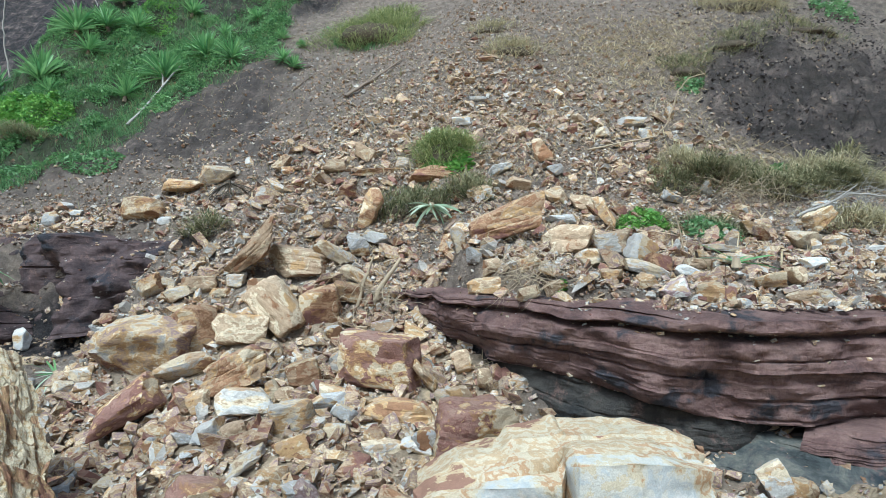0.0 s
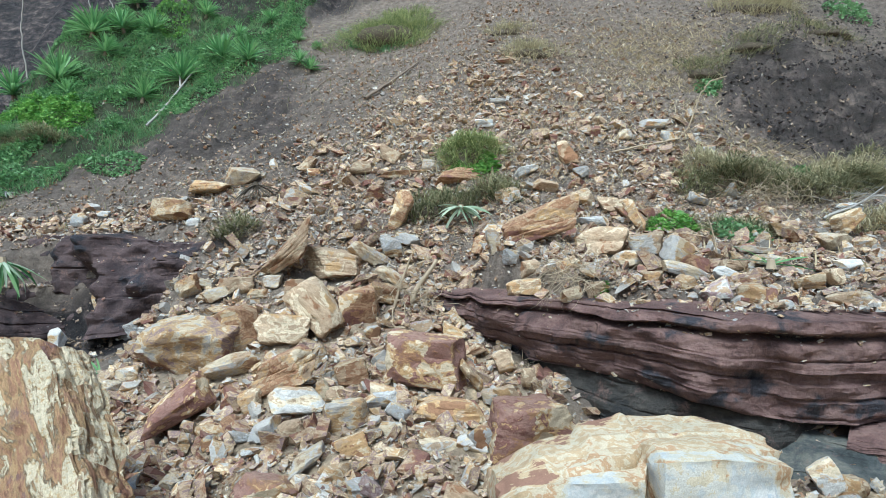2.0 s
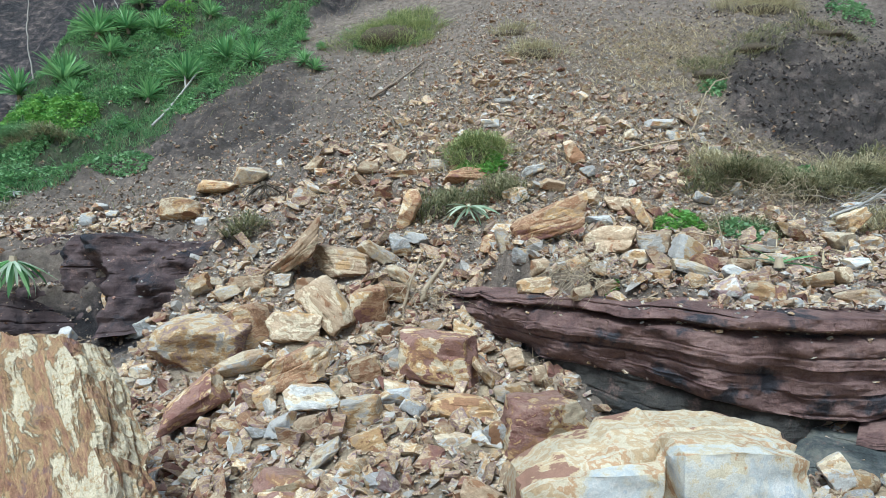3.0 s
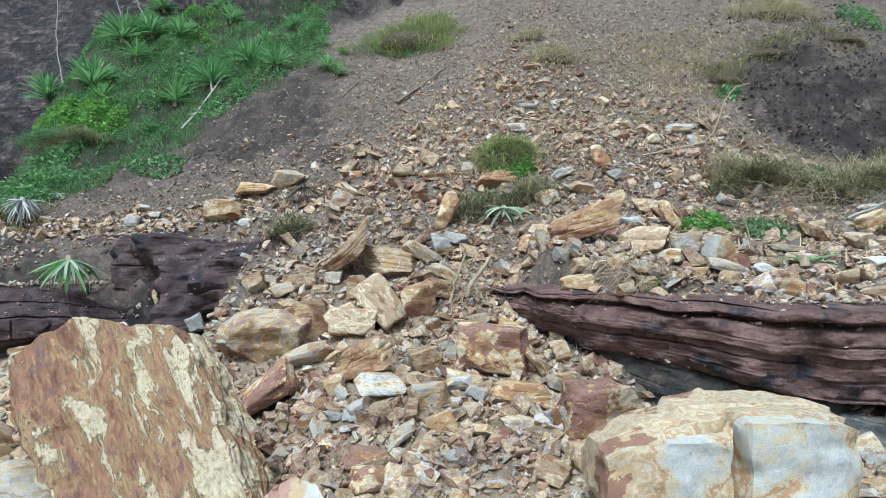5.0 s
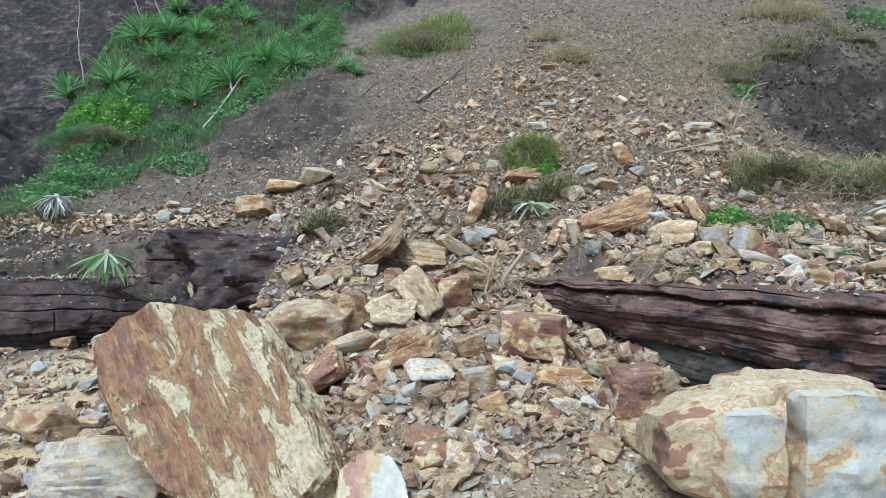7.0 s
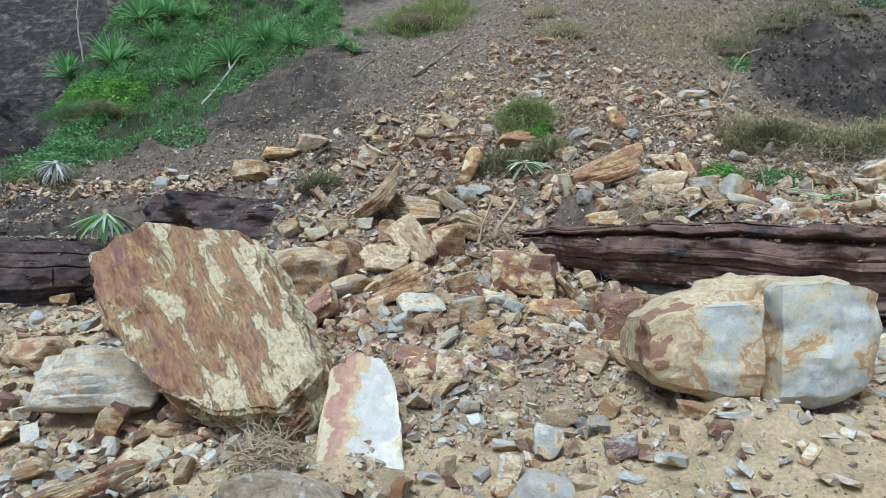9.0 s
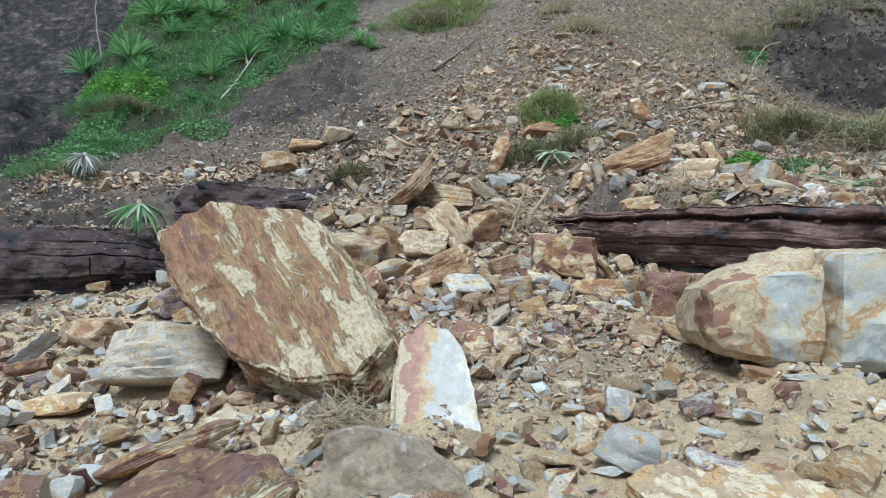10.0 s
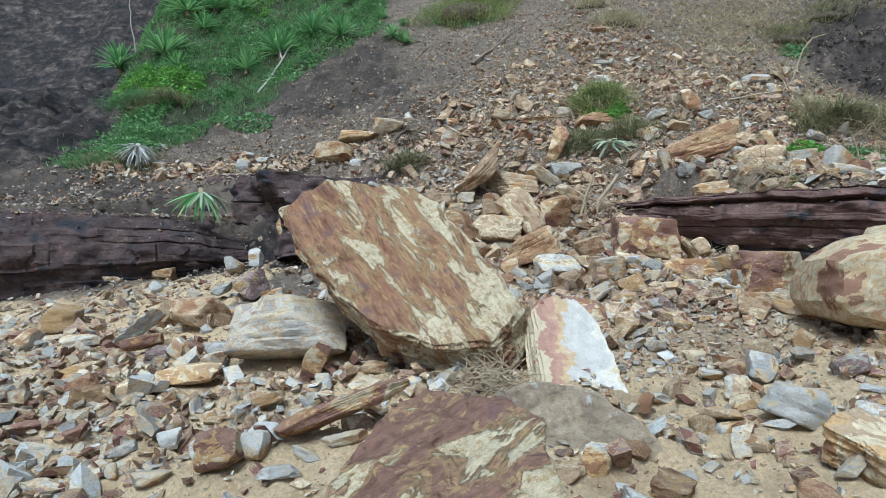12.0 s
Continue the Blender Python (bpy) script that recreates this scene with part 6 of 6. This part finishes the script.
shrub(4.2, 9.3, 0.5, 0.35, 0.2, 450, GRASS, "green weed under the fallen turf", 11)
shrub(6.9, 11.9, 0.35, 0.25, 0.22, 260, GREEN, "small green weed on the fallen turf", 15)
shrub(7.9, 12.3, 0.4, 0.25, 0.2, 260, GREEN, "green weed on the fallen turf", 16)
shrub(6.4, 15.4, 0.35, 0.3, 0.3, 250, GRASS, "small green weed beside the mudstone", 12)
shrub(12.6, 19.2, 0.7, 0.6, 0.7, 600, GRASS, "dark green bush on the upper slope", 13)
shrub(1.3, 6.75, 0.1, 0.08, 0.1, 60, WEED, "tiny green weed on the ledge", 14)


def tuft(x, y, rx, ry, count, length, mat, label, seed, down=-0.45, lift=0.0, mound=0.25):
    """A sod of drooping grass."""
    q = np.random.default_rng(seed)
    a, r = q.uniform(0, 6.283, count), np.sqrt(q.uniform(0, 1, count))
    reach = r * (1 + 0.3 * np.sin(3 * a + seed) + 0.22 * np.sin(7 * a + 2.3 * seed))
    px, py = x + rx * reach * np.cos(a), y + ry * reach * np.sin(a)
    z = height(px, py) + lift + mound * np.clip(1 - r * r, 0, 1)
    ob = blades("grass_tuft", label, px, py, z, q.uniform(0.35, 1.25, count) * length, q.uniform(0.006, 0.013, count),
                (0.5 * r * np.cos(a) + q.normal(0, 0.5, count)).clip(-0.85, 0.85), (0.3 * r * np.sin(a) + 1.3 * down + q.normal(0, 0.45, count)).clip(-0.93, 0.7), mat, "grass", "", 1.1, q)
    bm = bmesh.new()
    bmesh.ops.create_icosphere(bm, subdivisions=3, radius=1.0)
    for v in bm.verts:
        v.co = Vector((x + v.co.x * rx * 0.8, y + v.co.y * ry * 0.8, float(height(x, y)) + lift - 0.16 + v.co.z * (mound + 0.06))) + Vector((0, 0, 0.12 * noise.noise(v.co * 2.5 + Vector((seed, 0, 0)))))
    me = as_mesh("sod", bm, SOD)
    for p in me.polygons:
        p.use_smooth = True
    part("sod", me, ob, label="dark earth sod")
    tagged(ob, group="fallen grass sods")
    return ob


def sod_material():
    m, n, l, b = material("sod_earth", 0.95)
    coord = n.new("ShaderNodeTexCoord").outputs["Object"]
    l.new(ramp(n, l, noise_node(n, l, coord, 14, 6, 0.7), [(0.3, (0.05, 0.04, 0.028)), (0.7, (0.14, 0.11, 0.075))]), b.inputs["Base Color"])
    bump(n, l, b, noise_node(n, l, coord, 30, 6, 0.7), 0.8, 0.04)
    return m


SOD = sod_material()
tuft(0.0, 11.95, 0.55, 0.4, 1200, 0.42, LUSH, "fallen sod of green and dry grass", 1, -0.3, 0.0, 0.42)
tuft(-0.6, 10.75, 0.6, 0.35, 700, 0.4, MIXED, "crushed grass around torn leaves", 2, -0.35, 0.0, 0.12)
tuft(0.45, 10.9, 0.4, 0.3, 500, 0.38, MIXED, "crushed grass beside torn leaves", 3, -0.35, 0.0, 0.12)
tuft(-2.5, 21.9, 1.7, 1.1, 2600, 0.6, LUSH, "grassy hummock at the top of the slide", 4, -0.4, 0.0, 0.5)
lobe = random.Random(12)
for k in range(16):
    # the fallen turf drapes over a lobe that curves down towards the ledge
    along = k / 15
    px, py = 4.5 + 4.1 * along + lobe.gauss(0, 0.12), 11.0 + 0.9 * along ** 1.5 + lobe.gauss(0, 0.32)
    size = lobe.uniform(0.26, 0.5)
    tuft(px, py, size * 1.2, size * 0.8, int(520 * size / 0.4), lobe.uniform(0.25, 0.6), (MIXED, DRY, MIXED, DRY)[k % 4], ("fallen turf with hanging fading grass", "fallen turf with pale dry grass")[k % 2] + " on the slide", 40 + k, lobe.uniform(-0.6, -0.2), 0.0, lobe.uniform(0.12, 0.34))
tuft(4.3, 9.5, 0.6, 0.3, 450, 0.28, MIXED, "faded grass among the stones", 9, -0.35, 0.0, 0.05)
tuft(3.3, 9.6, 0.45, 0.28, 300, 0.28, MIXED, "faded grass among the stones", 10, -0.35, 0.0, 0.05)
tuft(6.8, 9.6, 0.7, 0.4, 700, 0.45, DRY, "matted dry grass at the slide edge", 11, -0.4, 0.0, 0.12)
tuft(9.7, 19.2, 1.3, 0.7, 1100, 0.6, DRY, "hanging dry grass on the upper slope", 12, -0.6, 0.0, 0.25)
tuft(6.6, 16.0, 0.7, 0.5, 500, 0.35, MIXED, "dry grass beside the mudstone", 13, -0.4, 0.0, 0.15)
tuft(2.0, 17.3, 0.8, 0.5, 500, 0.45, DRY, "dry hanging grass below the crest", 14, -0.6, 0.0, 0.15)
tuft(-4.3, 10.7, 0.35, 0.25, 350, 0.42, MIXED, "grass hanging over the buried outcrop", 15, -0.55, 0.05, 0.12)
tuft(-13.3, 17.6, 0.9, 0.35, 900, 0.55, GRASS, "green grass hanging from the spur edge", 16, -0.6, 0.0, 0.18)
tuft(-12.4, 17.2, 0.9, 0.35, 900, 0.55, MIXED, "dry grass hanging from the spur edge", 21, -0.6, 0.0, 0.18)
tuft(-11.3, 12.9, 0.8, 0.5, 900, 0.35, MIXED, "faded grass on the bench", 17, -0.3, 0.0, 0.1)
tuft(8.2, 16.6, 0.9, 0.5, 500, 0.35, MIXED, "grass patch on the dark slope", 18, -0.4, 0.0, 0.1)
tuft(10.4, 17.0, 1.0, 0.5, 500, 0.35, MIXED, "grass patch on the dark slope", 19, -0.4, 0.0, 0.1)
tuft(1.5, 18.6, 0.7, 0.4, 300, 0.4, DRY, "dry grass on the crest", 20, -0.5, 0.0, 0.1)


def tangle(x, y, r, count, mat, label, seed, lift=0.1):
    """A tangle of thin dry roots and twigs."""
    q = random.Random(seed)
    curve = bpy.data.curves.new("root_tangle", "CURVE")
    curve.dimensions, curve.bevel_depth, curve.bevel_resolution = "3D", 0.0045, 1
    z = float(surface(x, y)) + lift
    for _ in range(count):
        s = curve.splines.new("POLY")
        s.points.add(5)
        p = Vector((x + q.gauss(0, r * 0.5), y + q.gauss(0, r * 0.35), z + q.uniform(-0.05, r * 0.5)))
        way = Vector((q.gauss(0, 1), q.gauss(0, 0.6), q.gauss(0.1, 0.5))).normalized()
        for k, point in enumerate(s.points):
            point.co, point.radius = (*p, 1), 1.1 - k * 0.17
            way = (way + Vector((q.gauss(0, 0.35), q.gauss(0, 0.35), q.gauss(-0.12, 0.3)))).normalized()
            p = p + way * r * 0.24
    curve.materials.append(mat)
    return tagged(new("root_tangle", curve), label, "roots")


tangle(-3.1, 3.25, 0.27, 170, STRAW_WOOD, "tangle of dry pale roots under the slab", 1, 0.1)
tangle(1.0, 6.75, 0.42, 70, STRAW_WOOD, "tangle of brown roots hanging over the ledge", 2, 0.28)
tangle(-0.9, 8.3, 0.5, 60, STRAW_WOOD, "broken dry canes and roots in the rubble", 3, 0.15)
tangle(-1.6, 6.7, 0.3, 40, STRAW_WOOD, "dry stems between the boulders", 4, 0.12)
tangle(5.2, 10.5, 0.6, 70, STRAW_WOOD, "dry stems hanging from the fallen turf", 5, 0.2)
tangle(6.9, 9.9, 0.7, 70, DEADWOOD, "tangled grey twigs in the dry grass", 6, 0.2)


def stick(points, radius, mat, label):
    curve = bpy.data.curves.new("branch", "CURVE")
    curve.dimensions, curve.bevel_depth, curve.bevel_resolution = "3D", radius, 2
    s = curve.splines.new("POLY")
    q = random.Random(len(label) + int(points[0][0] * 100))
    fine = []
    for a, b in zip(points[:-1], points[1:]):
        for k in range(4):
            fine.append(Vector(a).lerp(Vector(b), k / 4) + Vector((q.gauss(0, 1), q.gauss(0, 1), q.gauss(0, 1))) * radius * 0.3)
    fine.append(Vector(points[-1]))
    s.points.add(len(fine) - 1)
    for k, p in enumerate(fine):
        s.points[k].co, s.points[k].radius = (*p, 1), 1.1 - 0.55 * k / len(fine)
    curve.materials.append(mat)
    return tagged(new("branch", curve), label, "branch")


stick([(-9.80, 18.46, 6.58), (-9.55, 19.06, 7.24), (-9.36, 19.84, 8.12), (-9.30, 20.42, 8.70), (-9.15, 20.9, 9.15)], 0.042, DEADWOOD, "bleached crooked dead branch lying on the slope")
stick([(-9.36, 19.84, 8.15), (-9.62, 20.36, 8.70), (-9.50, 20.76, 9.10)], 0.03, DEADWOOD, "bleached side branch on the slope")
stick([(-2.67, 16.38, 6.93), (-2.10, 17.12, 7.54), (-1.28, 18.38, 8.56)], 0.045, BARK, "weathered pole lying on the debris")
stick([(2.86, 11.84, 4.67), (3.65, 12.12, 4.87), (4.51, 12.56, 5.07), (4.71, 12.48, 5.35), (4.96, 12.48, 6.05), (5.15, 12.48, 6.29), (5.50, 12.48, 6.39)], 0.018, STRAW_WOOD, "bent pale dead branch rising from the rubble")
stick([(3.71, 11.36, 4.18), (4.19, 11.18, 4.00), (4.75, 10.90, 3.79)], 0.013, STRAW_WOOD, "thin straight pale stick lying on the rubble")
stick([(3.36, 8.26, 2.63), (3.29, 8.26, 2.97), (3.18, 8.26, 3.28)], 0.012, STRAW_WOOD, "thin pale stalk standing in the rubble")
stick([(-1.21, 8.43, 1.89), (-1.12, 8.43, 2.25), (-0.98, 8.43, 2.61)], 0.024, STRAW_WOOD, "split pale cane leaning in the rubble")
stick([(-1.03, 8.41, 1.89), (-0.87, 8.41, 2.16), (-0.60, 8.41, 2.57)], 0.045, STRAW_WOOD, "thick split pale cane leaning in the rubble")
stick([(-1.31, 8.55, 1.97), (-1.17, 8.55, 2.24), (-1.04, 8.55, 2.43)], 0.012, STRAW_WOOD, "thin broken cane in the rubble")
stick([(-0.92, 8.55, 1.97), (-0.81, 8.55, 2.29), (-0.72, 8.55, 2.50)], 0.012, BARK, "thin broken twig in the rubble")
stick([(-15.05, 20.63, 8.69), (-15.21, 20.62, 9.72), (-15.27, 20.62, 10.55), (-15.19, 20.62, 11.27), (-15.30, 20.62, 12.30)], 0.026, DEADWOOD, "thin bare grey sapling trunk on the spur")
stick([(-14.20, 22.93, 12.07), (-14.39, 22.93, 12.64), (-14.48, 22.93, 13.44)], 0.022, DEADWOOD, "thin bare grey sapling among the plants")
stick([(-13.56, 23.35, 12.23), (-13.79, 23.35, 12.81), (-13.96, 23.35, 13.63)], 0.022, DEADWOOD, "thin bare grey sapling among the plants")
stick([(5.78, 9.70, 3.24), (6.25, 9.70, 3.42), (6.62, 9.70, 3.61), (7.27, 9.70, 3.56)], 0.025, DEADWOOD, "forked bare grey branch lying in the grass")
stick([(6.43, 9.70, 3.52), (6.62, 9.70, 3.65), (6.76, 9.70, 3.75)], 0.014, DEADWOOD, "bare grey branch fork in the grass")
stick([(4.71, 13.34, 5.62), (5.24, 14.54, 6.37)], 0.012, STRAW_WOOD, "thin pale stalk in the rubble")
stick([(-4.50, 17.64, 7.39), (-4.24, 18.40, 7.95), (-3.76, 19.24, 8.56)], 0.02, BARK, "short weathered stick on the slope")


# straw and broken stems strewn over the upper slide
def litter_density(x, y):
    return np.clip(1.0 * hump(x, y, 5.6, 17.0, 1.7, 1.9) + 0.8 * hump(x, y, 6.8, 12.2, 1.7, 1.3) + 0.25 * hump(x, y, 1.5, 13, 4, 4) + 0.2 * hump(x, y, 8, 17.5, 3, 1.5), 0, 1) * (1 - 0.93 * step(0.3, 0.6, zones(x, y)[1]))


x, y = scatter(g, 90000, (-4, 12, 7, 21), litter_density)
count = len(x)
flat = g.uniform(0, 6.283, count)
blades("straw_litter", "pale straw and broken stems strewn on the slide", x, y, height(x, y) + 0.03, np.clip(g.lognormal(-2.1, 0.5, count), 0.05, 0.5), g.uniform(0.007, 0.016, count),
       0.9 * np.cos(flat), (0.75 * np.sin(flat)) - 0.2 * np.abs(np.sin(flat)), STRAW, "straw", "stuff", 0.15, g)
